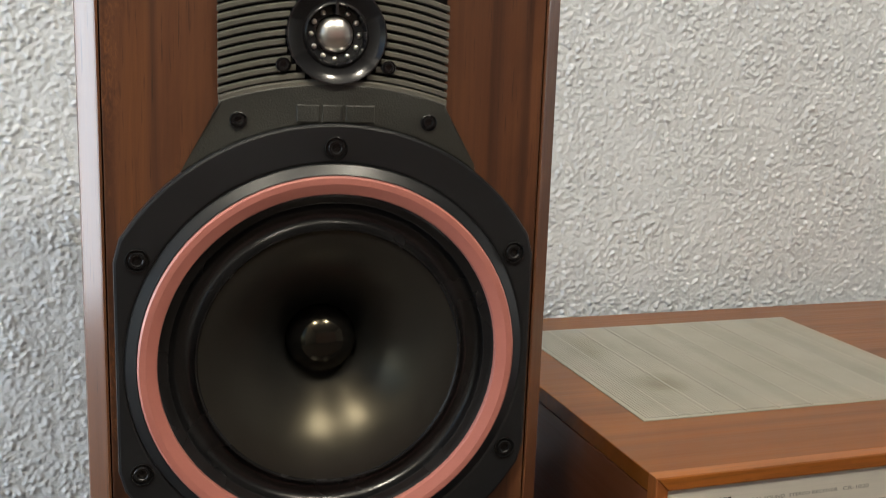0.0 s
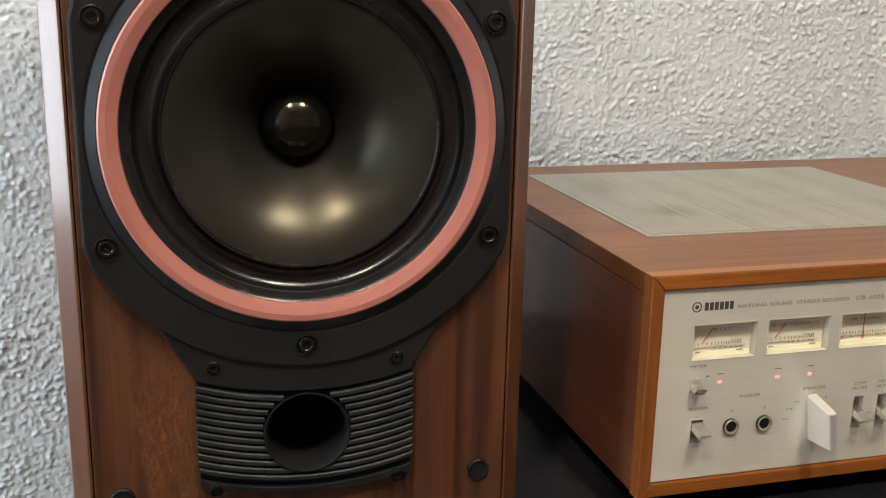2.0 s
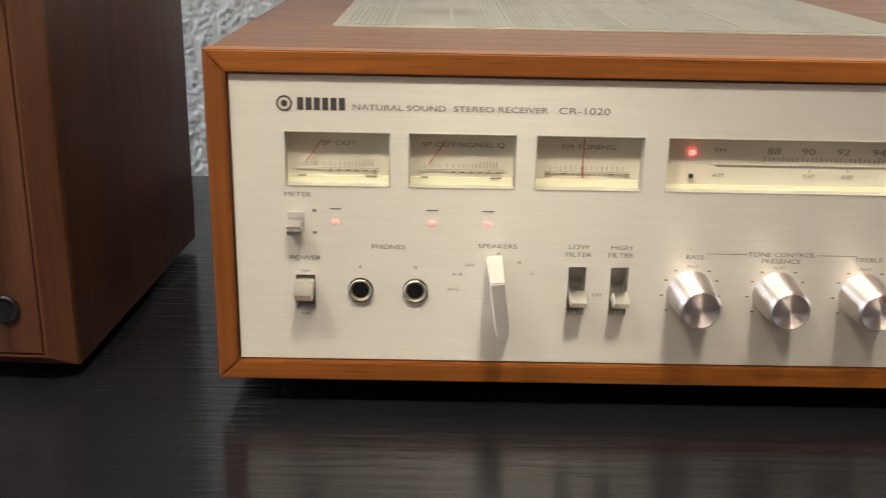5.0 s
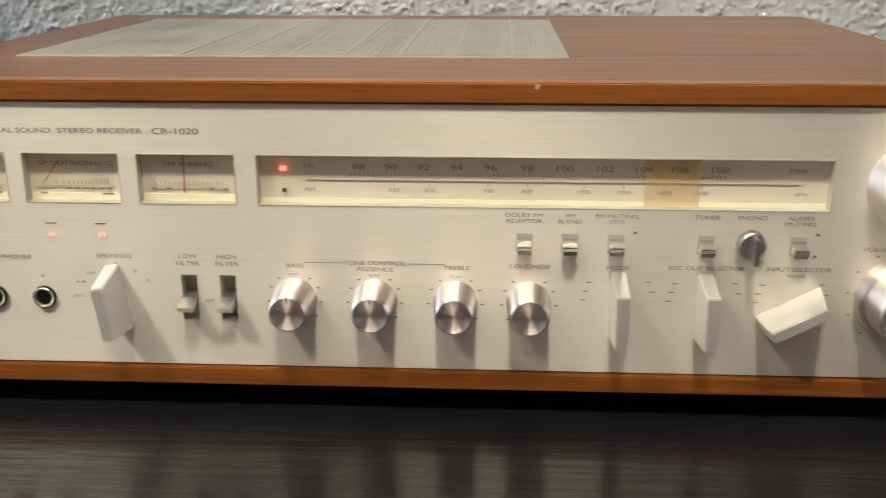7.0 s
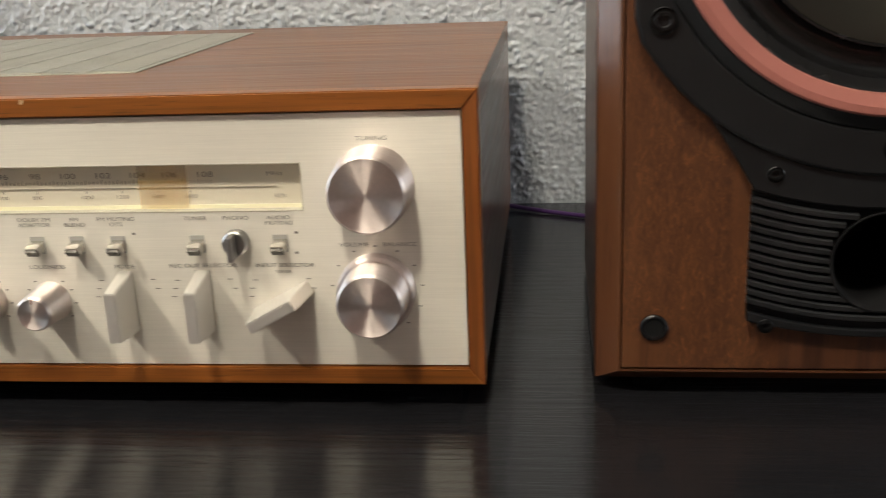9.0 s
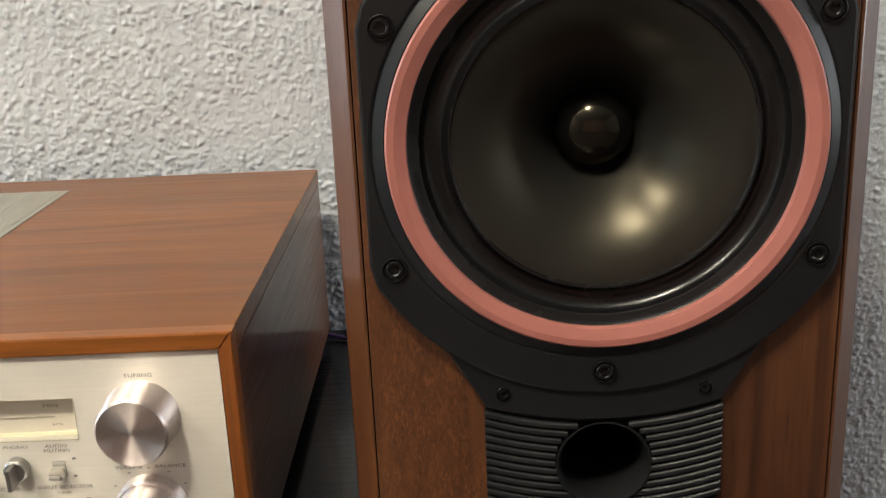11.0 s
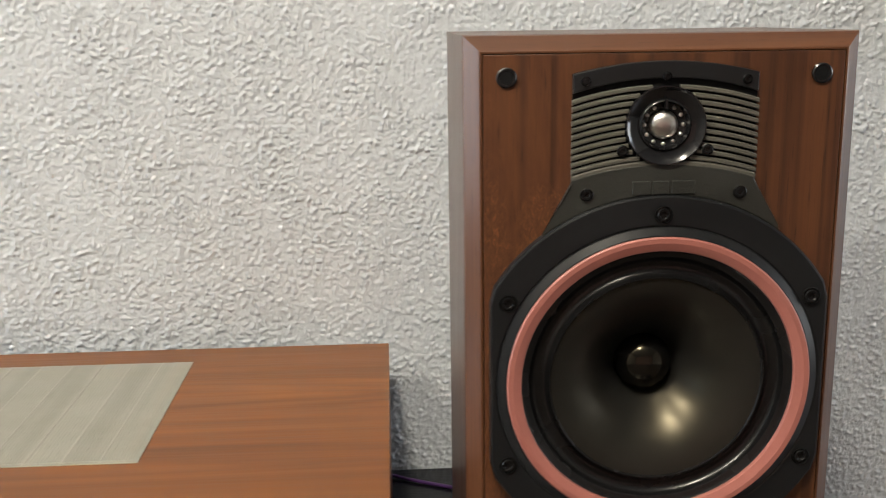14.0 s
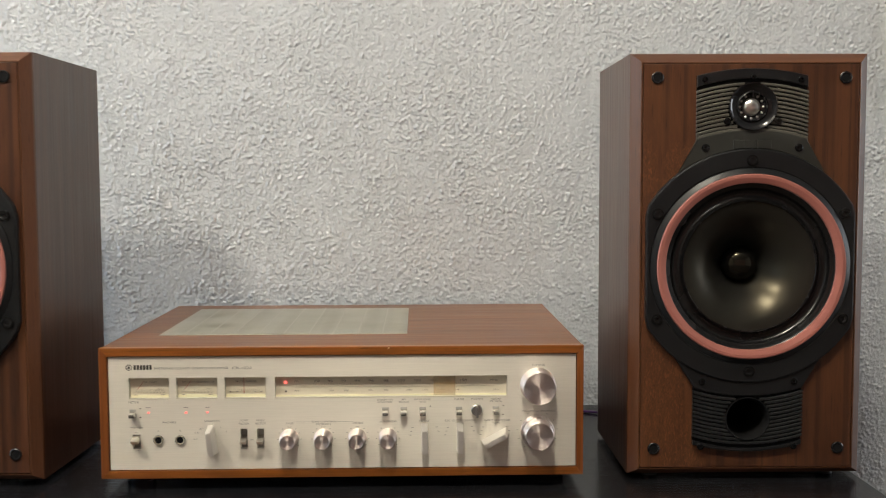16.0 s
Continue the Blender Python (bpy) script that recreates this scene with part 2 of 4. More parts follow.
# ---- mesh helpers ----
def part(name, bm, material, parent=None, label="", smooth=None):
    """Links a bmesh as one mesh object under a thing or a part."""
    me = bpy.data.meshes.new(name)
    bmesh.ops.recalc_face_normals(bm, faces=bm.faces)
    bm.to_mesh(me)
    bm.free()
    me.materials.append(material)
    if smooth is not None:
        me.shade_smooth()
        me.set_sharp_from_angle(angle=radians(smooth))
    ob = new(name, me)
    if parent:
        ob.parent = parent
    if label:
        tagged(ob, label)
    return ob


def thing(name, label, category, group="", kind=""):
    return tagged(new(name), label, category, group, kind)


def box(x0, x1, y0, y1, z0, z1, bevel=0.0, bm=None, segments=2):
    bm = bm or bmesh.new()
    m = Matrix.Translation(((x0 + x1) / 2, (y0 + y1) / 2, (z0 + z1) / 2)) @ Matrix.Diagonal((x1 - x0, y1 - y0, z1 - z0, 1))
    made = bmesh.ops.create_cube(bm, size=1, matrix=m)
    if bevel:
        edges = list({e for v in made["verts"] for e in v.link_edges})
        bmesh.ops.bevel(bm, geom=edges, offset=bevel, segments=segments, affect="EDGES", profile=0.5)
    return bm


def lathe(profile, steps=64, centre=(0, 0, 0), bm=None):
    """Turns a profile of (radius, y) round the y axis through centre."""
    bm = bm or bmesh.new()
    rings = []
    for r, y in profile:
        if r < 1e-6:
            rings.append([bm.verts.new((centre[0], centre[1] + y, centre[2]))])
        else:
            rings.append([bm.verts.new((centre[0] + r * math.cos(2 * math.pi * k / steps), centre[1] + y,
                                        centre[2] + r * math.sin(2 * math.pi * k / steps))) for k in range(steps)])
    for a, b in zip(rings, rings[1:]):
        for k in range(steps):
            j = (k + 1) % steps
            if len(a) == 1 and len(b) == 1:
                continue
            if len(a) == 1:
                bm.faces.new((a[0], b[k], b[j]))
            elif len(b) == 1:
                bm.faces.new((a[k], a[j], b[0]))
            else:
                bm.faces.new((a[k], a[j], b[j], b[k]))
    return bm


def slab(outline, y0, y1, bevel=0.0, holes=(), bm=None):
    """An outline in x and z made into a plate from y0 (front) to y1; its front rim is bevelled. A hole is (x, z, radius)."""
    bm = bm or bmesh.new()
    edges = []

    def loop(points):
        vs = [bm.verts.new((x, y1, z)) for x, z in points]
        edges.extend(bm.edges.new((a, b)) for a, b in zip(vs, vs[1:] + vs[:1]))

    loop(outline)
    for hx, hz, r in holes:
        loop([(hx + r * math.cos(2 * math.pi * k / 48), hz + r * math.sin(2 * math.pi * k / 48)) for k in range(48)])
    faces = [f for f in bmesh.ops.triangle_fill(bm, use_beauty=True, use_dissolve=False, edges=edges)["geom"] if isinstance(f, bmesh.types.BMFace)]
    made = bmesh.ops.extrude_face_region(bm, geom=faces)
    top = [v for v in made["geom"] if isinstance(v, bmesh.types.BMVert)]
    bmesh.ops.translate(bm, verts=top, vec=(0, y0 - y1, 0))
    if bevel:
        tops = set(top)
        rim = [e for e in bm.edges if e.verts[0] in tops and e.verts[1] in tops and any(not all(v in tops for v in f.verts) for f in e.link_faces)]
        bmesh.ops.bevel(bm, geom=rim, offset=bevel, segments=2, affect="EDGES", profile=0.5)
    return bm


def ring_plate(r0, r1, y0, y1, bevel, centre, steps=72):
    """A flat ring with bevelled front edges."""
    return lathe([(r0, y1), (r0, y0 + bevel), (r0 + bevel, y0), (r1 - bevel, y0), (r1, y0 + bevel), (r1, y1)], steps, centre)


def prism(name, points, x0, x1, material, parent, label=""):
    """A profile in y and z drawn out along x."""
    bm = bmesh.new()
    a = [bm.verts.new((x0, y, z)) for y, z in points]
    b = [bm.verts.new((x1, y, z)) for y, z in points]
    bm.faces.new(a), bm.faces.new(b[::-1])
    for k in range(len(a)):
        j = (k + 1) % len(a)
        bm.faces.new((a[k], b[k], b[j], a[j]))
    return part(name, bm, material, parent, label)


LETTERS = []


def lettering(text, x, z, size, parent, y, material=None, wide=1.35, align="CENTER", name="lettering"):
    """Printed words, a flat mesh facing the front; they are all made at the end."""
    LETTERS.append((text, x, z, size, parent, y, material or (INK if y < 0.005 else SCALE_INK), wide, align, name))


def print_letters():
    made = []
    for text, x, z, size, parent, y, material, wide, align, name in LETTERS:
        data = bpy.data.curves.new("words", "FONT")
        data.body, data.size, data.align_x, data.align_y = text, size, align, "CENTER"
        made.append(new("words", data))
    bpy.context.view_layer.update()
    graph = bpy.context.evaluated_depsgraph_get()
    for ob, (text, x, z, size, parent, y, material, wide, align, name) in zip(made, LETTERS):
        me = bpy.data.meshes.new_from_object(ob.evaluated_get(graph))
        me.transform(Matrix.Translation((x, y, z)) @ pose(0, 0, 0, 90, 0, 0) @ Matrix.Diagonal((wide, 1, 1, 1)))
        me.materials.clear()
        me.materials.append(material)
        new(name, me).parent = parent
        data = ob.data
        bpy.data.objects.remove(ob)
        bpy.data.curves.remove(data)


def bar(x0, x1, z0, z1, parent, y, material=None, name="printed_bar"):
    part(name, box(x0, x1, y, y + 0.0004, z0, z1), material or (INK if y < 0.005 else SCALE_INK), parent)


# ---- structure ----
WALL_Y = 0.39
TABLE_X0, TABLE_X1, TABLE_Y0 = -0.314, 0.802, -0.16
FLOOR_Z = -0.46


def plaster_wall():
    """The wall behind the things, with its thrown-on plaster as real relief."""
    x0, x1, z0, z1, step = -0.60, 1.16, -0.20, 0.66, 0.0012
    nx, nz = int((x1 - x0) / step), int((z1 - z0) / step)

    def lumps(x, z, size, level, seed):
        """Round-shouldered dabs of uneven height, about size apart."""
        dist, spots = noise.voronoi((x / size, z / size * 1.08, seed), distance_metric="DISTANCE")
        u = max(0.0, min(1.0, (0.78 - dist[0]) / 0.55))
        return u * u * (3 - 2 * u) * max(0.0, level + (1 - level) * noise.cell(spots[0] * 7.3))

    rows = []
    for j in range(nz + 1):
        z = z0 + (z1 - z0) * j / nz
        for i in range(nx + 1):
            x = x0 + (x1 - x0) * i / nx
            a, b = noise.noise((x * 190, z * 190, 9.0)), noise.noise((x * 190, z * 190, 3.0))
            wx, wz = x + 0.0012 * a, z + 0.0012 * b
            patch = 0.85 + 0.5 * noise.noise((x * 22, z * 22, 0.3))
            h = patch * (0.75 * lumps(wx, wz, 0.0046, 0.35, 0.5) + 0.5 * lumps(wx, wz, 0.0026, 0.3, 4.5)) + 0.16 * noise.noise((x * 520, z * 520, 1.7))
            rows.append((x, WALL_Y - 0.0031 * h, z))
    n = nx + 1
    faces = [(j * n + i, j * n + i + 1, (j + 1) * n + i + 1, (j + 1) * n + i) for j in range(nz) for i in range(nx)]
    me = bpy.data.meshes.new("wall_north")
    me.from_pydata(rows, [], faces)
    me.materials.append(STUCCO)
    me.shade_smooth()
    tagged(new("wall_north", me), "rough thrown plaster wall painted pale grey white", "wall", kind="structure")


plaster_wall()


def shell(name, bm, label, category, material=ROOM):
    tagged(part(name, bm, material), label, category, kind="structure")


shell("wall_backing", box(-1.75, 3.2, WALL_Y + 0.0016, WALL_Y + 0.1, FLOOR_Z, 1.94), "pale grey plaster wall round the rough coat", "wall", STUCCO)
east = box(3.2, 3.3, -4.4, -0.56, FLOOR_Z, 1.94)
box(3.2, 3.3, 0.30, WALL_Y + 0.1, FLOOR_Z, 1.94, bm=east)
box(3.2, 3.3, -0.56, 0.30, FLOOR_Z, -0.2, bm=east)
box(3.2, 3.3, -0.56, 0.30, 1.5, 1.94, bm=east)
shell("wall_east", east, "plain pale plaster side wall with a window opening", "wall")
# unseen wall, coloured rose so that the knobs reflect pink
shell("wall_south", box(-1.75, 3.2, -4.5, -4.4, FLOOR_Z, 1.94), "unseen plaster wall opposite the table, tinted rose for reflections", "wall", ROSE_REFLECT)
west = box(-1.85, -1.75, -4.4, -1.20, FLOOR_Z, 1.94)
box(-1.85, -1.75, 0.36, WALL_Y + 0.1, FLOOR_Z, 1.94, bm=west)
box(-1.85, -1.75, -1.20, 0.36, FLOOR_Z, -0.36, bm=west)
box(-1.85, -1.75, -1.20, 0.36, 1.46, 1.94, bm=west)
shell("wall_west", west, "plain pale plaster wall with a window opening", "wall")
shell("floor", box(-1.85, 3.3, -4.5, WALL_Y + 0.1, FLOOR_Z - 0.05, FLOOR_Z), "brown wooden floor", "floor", FLOOR_WOOD)
shell("ceiling", box(-1.85, 3.3, -4.5, WALL_Y + 0.1, 1.94, 2.0), "plain white ceiling", "ceiling")


def make_table():
    t = thing("sideboard", "low black-brown wooden sideboard with fine open grain", "sideboard")
    part("top", box(TABLE_X0, TABLE_X1, TABLE_Y0, WALL_Y - 0.008, -0.036, 0, 0.0015), TABLE, t)
    part("side_panel", box(TABLE_X0 + 0.01, TABLE_X0 + 0.035, TABLE_Y0 + 0.02, WALL_Y - 0.02, FLOOR_Z, -0.036), TABLE, t)
    part("side_panel", box(TABLE_X1 - 0.035, TABLE_X1 - 0.01, TABLE_Y0 + 0.02, WALL_Y - 0.02, FLOOR_Z, -0.036), TABLE, t)
    part("back_panel", box(TABLE_X0 + 0.035, TABLE_X1 - 0.035, WALL_Y - 0.04, WALL_Y - 0.02, FLOOR_Z, -0.036), TABLE, t)
    part("bottom_board", box(TABLE_X0 + 0.035, TABLE_X1 - 0.035, TABLE_Y0 + 0.02, WALL_Y - 0.04, FLOOR_Z + 0.06, FLOOR_Z + 0.08), TABLE, t)


make_table()

# ---- loudspeaker ----
HZ, HR = 0.2292, 0.1113          # middle of the woofer, circle of its bolts
HALF, TOP, BASE, DEEP = 0.1228, 0.4530, 0.0042, 0.195
RIM, RIM_DEEP = 0.0100, 0.0106   # chamfer round the front: its width and depth


def bolt(parent, x, z, y, r, name="bolt"):
    """A socket-head bolt in a small round well."""
    b = part(name, lathe([(r * 1.42, 0.0), (r * 1.40, -0.0008), (r * 1.30, -0.0010), (r * 1.16, 0.0001), (r * 1.02, 0.0001), (r, -0.0008), (r * 0.9, -0.0013), (r * 0.66, -0.0013),
                          (r * 0.58, -0.0010), (r * 0.54, 0.0001), (0, 0.0002)], 24, (x, y, z)), STEEL, parent, smooth=35)
    return b


def arc_points(r, x_lim, up, n=28, zc=HZ):
    """Points on a circle round the woofer's middle between -x_lim and x_lim, above or below it."""
    out = []
    for k in range(n + 1):
        x = -x_lim + 2 * x_lim * k / n
        out.append((x, zc + up * math.sqrt(r * r - x * x)))
    return out


def ridge(parent, zmid, up, gap, x_half, fat=1.0, name="ridge"):
    """One moulded rib that follows the arch of the panel; gap leaves room for the round opening in the middle."""
    big = 0.186
    for side in ((-1, 1) if gap else (0,)):
        bm = bmesh.new()
        xs = [side * (gap + (x_half - gap) * k / 10) for k in range(11)] if gap else [-x_half + 2 * x_half * k / 20 for k in range(21)]
        prev = None
        for x in xs:
            z = zmid + up * (math.sqrt(big * big - x * x) - big)
            now = [bm.verts.new((x, y, z + dz)) for y, dz in ((-0.0018, -0.0016 * fat), (-0.0044, -0.0015 * fat), (-0.0054, -0.0010 * fat), (-0.0055, 0.0009 * fat), (-0.0046, 0.0015 * fat), (-0.0018, 0.0016 * fat))]
            if prev:
                for a in range(5):
                    bm.faces.new((prev[a], prev[a + 1], now[a + 1], now[a]))
            else:
                bm.faces.new(now)
            prev = now
        bm.faces.new(prev)
        part(name, bm, RIDGE_LIT if up == 1 else RIDGE_SHADED, parent, smooth=30)


def trim_panel(sp, up):
    """The black moulded panel above (up = 1) or below (up = -1) the woofer."""
    if up == 1:
        z_side, z_edge, arch, z_flare = 0.361, 0.4288, 0.0075, 0.3265
    else:
        z_side, z_edge, arch, z_flare = 0.1015, 0.0385, -0.0075, 0.1308
    w = 0.0567
    outer = [(-0.0752, z_flare)] + [p for p in arc_points(0.1228, 0.0745, up)][1:-1] + [(0.0752, z_flare), (w, z_side)]
    far = [(w - 2 * w * k / 16, z_edge + arch * (1 - (1 - k / 8) ** 2)) for k in range(17)]
    outline = outer + far + [(-w, z_side)]
    holes = [(0.0, 0.3966, 0.0246)] if up == 1 else [(0.0, 0.0665, 0.0226)]
    # panel is near-black so that shade between the ribs is in its colour
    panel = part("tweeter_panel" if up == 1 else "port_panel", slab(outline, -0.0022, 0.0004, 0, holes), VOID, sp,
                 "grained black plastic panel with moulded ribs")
    # smooth raised fields before and behind the ribs
    if up == 1:
        low = [(x, z) for x, z in arc_points(0.1232, 0.0742, 1)]
        big = 0.186
        field = low + [(0.0742, 0.3275), (w + 0.0006, z_side)] + [(w * (1 - k / 10), 0.3728 + math.sqrt(big * big - (w * (1 - k / 10)) ** 2) - big) for k in range(21)] + [(-w - 0.0006, z_side), (-0.0742, 0.3275)]
        part("badge_field", slab(field, -0.0056, -0.002, 0.0012), BLACK_ROUGH, panel)
        # lip in the lit rib tone, for light caught on the field's edge
        ridge(panel, 0.3727, 1, 0, w + 0.0004, 1.35, "lit_badge_lip")
        head = [(w * (1 - k / 10), 0.4258 + math.sqrt(big * big - (w * (1 - k / 10)) ** 2) - big) for k in range(21)][::-1] + far[:]
        part("top_field", slab(head, -0.0050, -0.002, 0.0006), BLACK, panel)
        for k in range(11):
            z = 0.3768 + k * 0.00435
            d = abs(z - 0.3966)
            ridge(panel, z, 1, math.sqrt(max(0, 0.0252 ** 2 - d * d)) if d < 0.0252 else 0, w + 0.0006)
        # plain raised marks in place of the maker's badge
        for x0, x1 in ((-0.0195, -0.0085), (-0.0068, 0.0032), (0.005, 0.0195)):
            b = slab([(x0, 0.3532), (x1, 0.3532), (x1, 0.3618), (x0, 0.3618)], -0.0064, -0.0052, 0.0004)
            part("badge_mark", b, BLACK_ROUGH, panel)
        for sx in (-1, 1):
            bolt(panel, sx * 0.0478, 0.3538, -0.0058, 0.0030)
            bolt(panel, sx * 0.0492, 0.4245, -0.0052, 0.0022)
            bolt(panel, sx * 0.0262, 0.3812, -0.0058, 0.0026)
        bolt(panel, 0, 0.4270, -0.0056, 0.0020)
    else:
        low = arc_points(0.1232, 0.0742, -1)
        big = 0.186
        field = low + [(0.0742, 0.1298), (w + 0.0006, z_side)] + [(w * (1 - k / 10), 0.0908 - math.sqrt(big * big - (w * (1 - k / 10)) ** 2) + big) for k in range(21)] + [(-w - 0.0006, z_side), (-0.0742, 0.1298)]
        part("upper_field", slab(field, -0.0052, -0.002, 0.0008), BLACK, panel)
        foot = [(w * (1 - k / 10), 0.0375 - math.sqrt(big * big - (w * (1 - k / 10)) ** 2) + big - 0.003) for k in range(21)][::-1] + far[:]
        part("lower_field", slab(foot, -0.0050, -0.002, 0.0006), BLACK, panel)
        for k in range(12):
            z = 0.0866 - k * 0.00425
            d = abs(z - 0.0665)
            ridge(panel, z, -1, math.sqrt(max(0, 0.0236 ** 2 - d * d)) if d < 0.0236 else 0, w + 0.0006)
        for sx in (-1, 1):
            bolt(panel, sx * 0.048, 0.1068, -0.0054, 0.0026)
            bolt(panel, sx * 0.0488, 0.0366, -0.0052, 0.0024)
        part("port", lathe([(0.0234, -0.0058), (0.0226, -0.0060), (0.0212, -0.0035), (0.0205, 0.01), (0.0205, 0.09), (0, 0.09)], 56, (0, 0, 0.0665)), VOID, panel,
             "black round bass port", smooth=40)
    return panel


def make_speaker():
    sp = thing("loudspeaker", "two-way bookshelf loudspeaker in walnut veneer with a pink-ringed black woofer", "loudspeaker", "pair of loudspeakers")
    # cabinet: a box whose front rim is chamfered, open where the baffle sits
    bm = bmesh.new()
    xs, zs = HALF, (BASE, TOP)

    def ring(bm, inset, y):
        return [bm.verts.new(p) for p in ((-xs + inset, y, zs[0] + inset * 0.72), (xs - inset, y, zs[0] + inset * 0.72),
                                          (xs - inset, y, zs[1] - inset), (-xs + inset, y, zs[1] - inset))]

    back, front = ring(bm, 0, DEEP), ring(bm, 0, RIM_DEEP + 0.0003)
    for k in range(4):
        bm.faces.new((back[k], back[(k + 1) % 4], front[(k + 1) % 4], front[k]))
    bm.faces.new(back)
    cab = part("cabinet", bm, WALNUT_SIDE, sp, "walnut veneered box")
    # four mitred strips make the chamfered front edge
    for k in range(4):
        bm = bmesh.new()
        rows = [ring(bm, inset, y) for inset, y in ((0, RIM_DEEP), (0.0007, RIM_DEEP - 0.0022), (RIM - 0.0008, 0.0006), (RIM, 0.0), (RIM + 0.0012, 0.0), (RIM + 0.0012, 0.004), (RIM + 0.0012, RIM_DEEP))]
        n = (k + 1) % 4
        for a, b in zip(rows, rows[1:] + rows[:1]):
            bm.faces.new((a[k], a[n], b[n], b[k]))
        bm.faces.new([r[k] for r in rows]), bm.faces.new([r[n] for r in rows])
        bmesh.ops.delete(bm, geom=[v for v in bm.verts if not v.link_faces], context="VERTS")
        part("edge_strip", bm, EDGE_WOOD if k in (1, 3) else EDGE_WOOD_FLAT, sp, "chamfered walnut edge strip")
    inner = RIM + 0.0019
    box_x, z0, z1 = HALF - inner, BASE + inner * 0.75, TOP - inner
    baffle = slab([(-box_x, z0), (box_x, z0), (box_x, z1), (-box_x, z1)], 0.0, 0.004, 0.0004,
                  holes=[(0, HZ, 0.0985), (0, 0.3966, 0.0226), (0, 0.0665, 0.0215)])
    part("baffle", baffle, WALNUT, sp, "walnut veneered front board with lively grain")
    part("inside", slab([(-box_x, z0), (box_x, z0), (box_x, z1), (-box_x, z1)], 0.115, 0.117), VOID, cab)
    # woofer frame: a circle cut off at both sides
    lim, rb = 0.1078, 0.1236
    up_arc = arc_points(rb, lim - 0.003, 1)
    dn_arc = arc_points(rb, lim - 0.003, -1)
    hz = math.sqrt(rb * rb - lim * lim)
    outline = up_arc + [(lim, HZ + hz - 0.006), (lim, HZ - hz + 0.006)] + dn_arc[::-1] + [(-lim, HZ - hz + 0.006), (-lim, HZ + hz - 0.006)]
    woofer = part("woofer_frame", slab(outline, -0.0075, 0.0002, 0.0016, holes=[(0, HZ, 0.1035)]), BLACK, sp, "satin black cast frame")
    part("frame_rim", lathe([(0.1037, -0.0068), (0.1034, -0.0078), (0.1030, -0.0079), (0.0982, -0.0106), (0.0979, -0.0106), (0.0978, -0.0040)], 96, (0, 0, HZ)), BLACK, woofer, smooth=14)
    part("clamp_ring", lathe([(0.0976, -0.0050), (0.0976, -0.0112), (0.0966, -0.0122), (0.0936, -0.0122), (0.0884, -0.0102), (0.0880, -0.0094), (0.0880, -0.0060)], 96, (0, 0, HZ)),
         PINK, woofer, "salmon pink plastic ring", smooth=14)
    roll = [(0.0884, -0.0072), (0.0876, -0.0066), (0.0862, -0.0056), (0.0836, -0.0051)]
    roll += [(0.0764 + 0.0064 * math.cos(a), -0.0046 + 0.0058 * math.sin(a)) for a in [math.pi * k / 16 for k in range(17)]]
    roll += [(0.0698, -0.0050), (0.0690, -0.0049), (0.0683, -0.0034)]
    part("surround", lathe(roll, 96, (0, 0, HZ)), RUBBER, woofer, "black rubber half-roll", smooth=35)
    cone = []
    for k in range(25):
        u = k / 24
        r = 0.0686 + (0.0192 - 0.0686) * u
        cone.append((r, -0.0036 + 0.0400 * (0.16 * u + 0.84 * u * u)))
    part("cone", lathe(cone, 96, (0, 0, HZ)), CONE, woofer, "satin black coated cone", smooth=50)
    cap = [(0.0200, 0.0362), (0.0195, 0.0351)] + [(0.0192 * math.cos(a), 0.0348 - 0.0160 * math.sin(a)) for a in [math.pi / 2 * k / 14 for k in range(15)]]
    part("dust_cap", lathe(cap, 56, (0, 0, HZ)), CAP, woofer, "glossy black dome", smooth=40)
    for k in range(6):
        a = radians(90 + 60 * k)
        bolt(woofer, HR * math.cos(a), HZ + HR * math.sin(a), -0.0080, 0.0042)
    trim_panel(sp, 1)
    trim_panel(sp, -1)
    # tweeter
    tw = part("tweeter", lathe([(0.0248, -0.002), (0.0248, -0.0066), (0.0246, -0.0078), (0.0240, -0.0078), (0.0226, -0.0067), (0.0212, -0.0058), (0.0195, -0.0049), (0.0165, -0.0040), (0.0158, -0.0052), (0.0150, -0.0056),
                                (0.0146, -0.0038), (0.0140, -0.0012), (0.0096, 0.0006), (0.0092, 0.003)], 64, (0, 0, 0.3966)), BLACK_GLOSS, sp, "glossy black tweeter ring", smooth=35)
    part("tweeter_dome", lathe([(0.0093, 0.001)] + [(0.0090 * math.cos(a), -0.0002 - 0.0052 * math.sin(a)) for a in [math.pi / 2 * k / 10 for k in range(11)]], 40, (0, 0, 0.3966)),
         SILVER, tw, "bright metal dome", smooth=60)
    for k in range(12):
        a = radians(90 + 30 * k)
        if k == 0:
            part("locating_tab", box(-0.0008, 0.0008, -0.0066, -0.0010, 0.3966 + 0.0098, 0.3966 + 0.0165, 0.0003), BLACK_GLOSS, tw)
            continue
        part("phase_pip", lathe([(0.0014, 0.0004), (0.0013, -0.0010), (0.0008, -0.0014), (0, -0.0015)], 12, (0.0121 * math.cos(a), -0.0004, 0.3966 + 0.0121 * math.sin(a))), SILVER, tw, smooth=50)
    # grille sockets and feet
    for sx in (-1, 1):
        for z in (0.0336, 0.4271):
            part("grille_socket", lathe([(0.0064, 0.0), (0.0064, -0.0010), (0.0056, -0.0016), (0.0044, -0.0015), (0.0038, -0.0004), (0.0030, -0.0003), (0, -0.0003)], 28, (sx * 0.0968, -0.0002, z)),
                 RUBBER, sp, "black rubber socket", smooth=40)
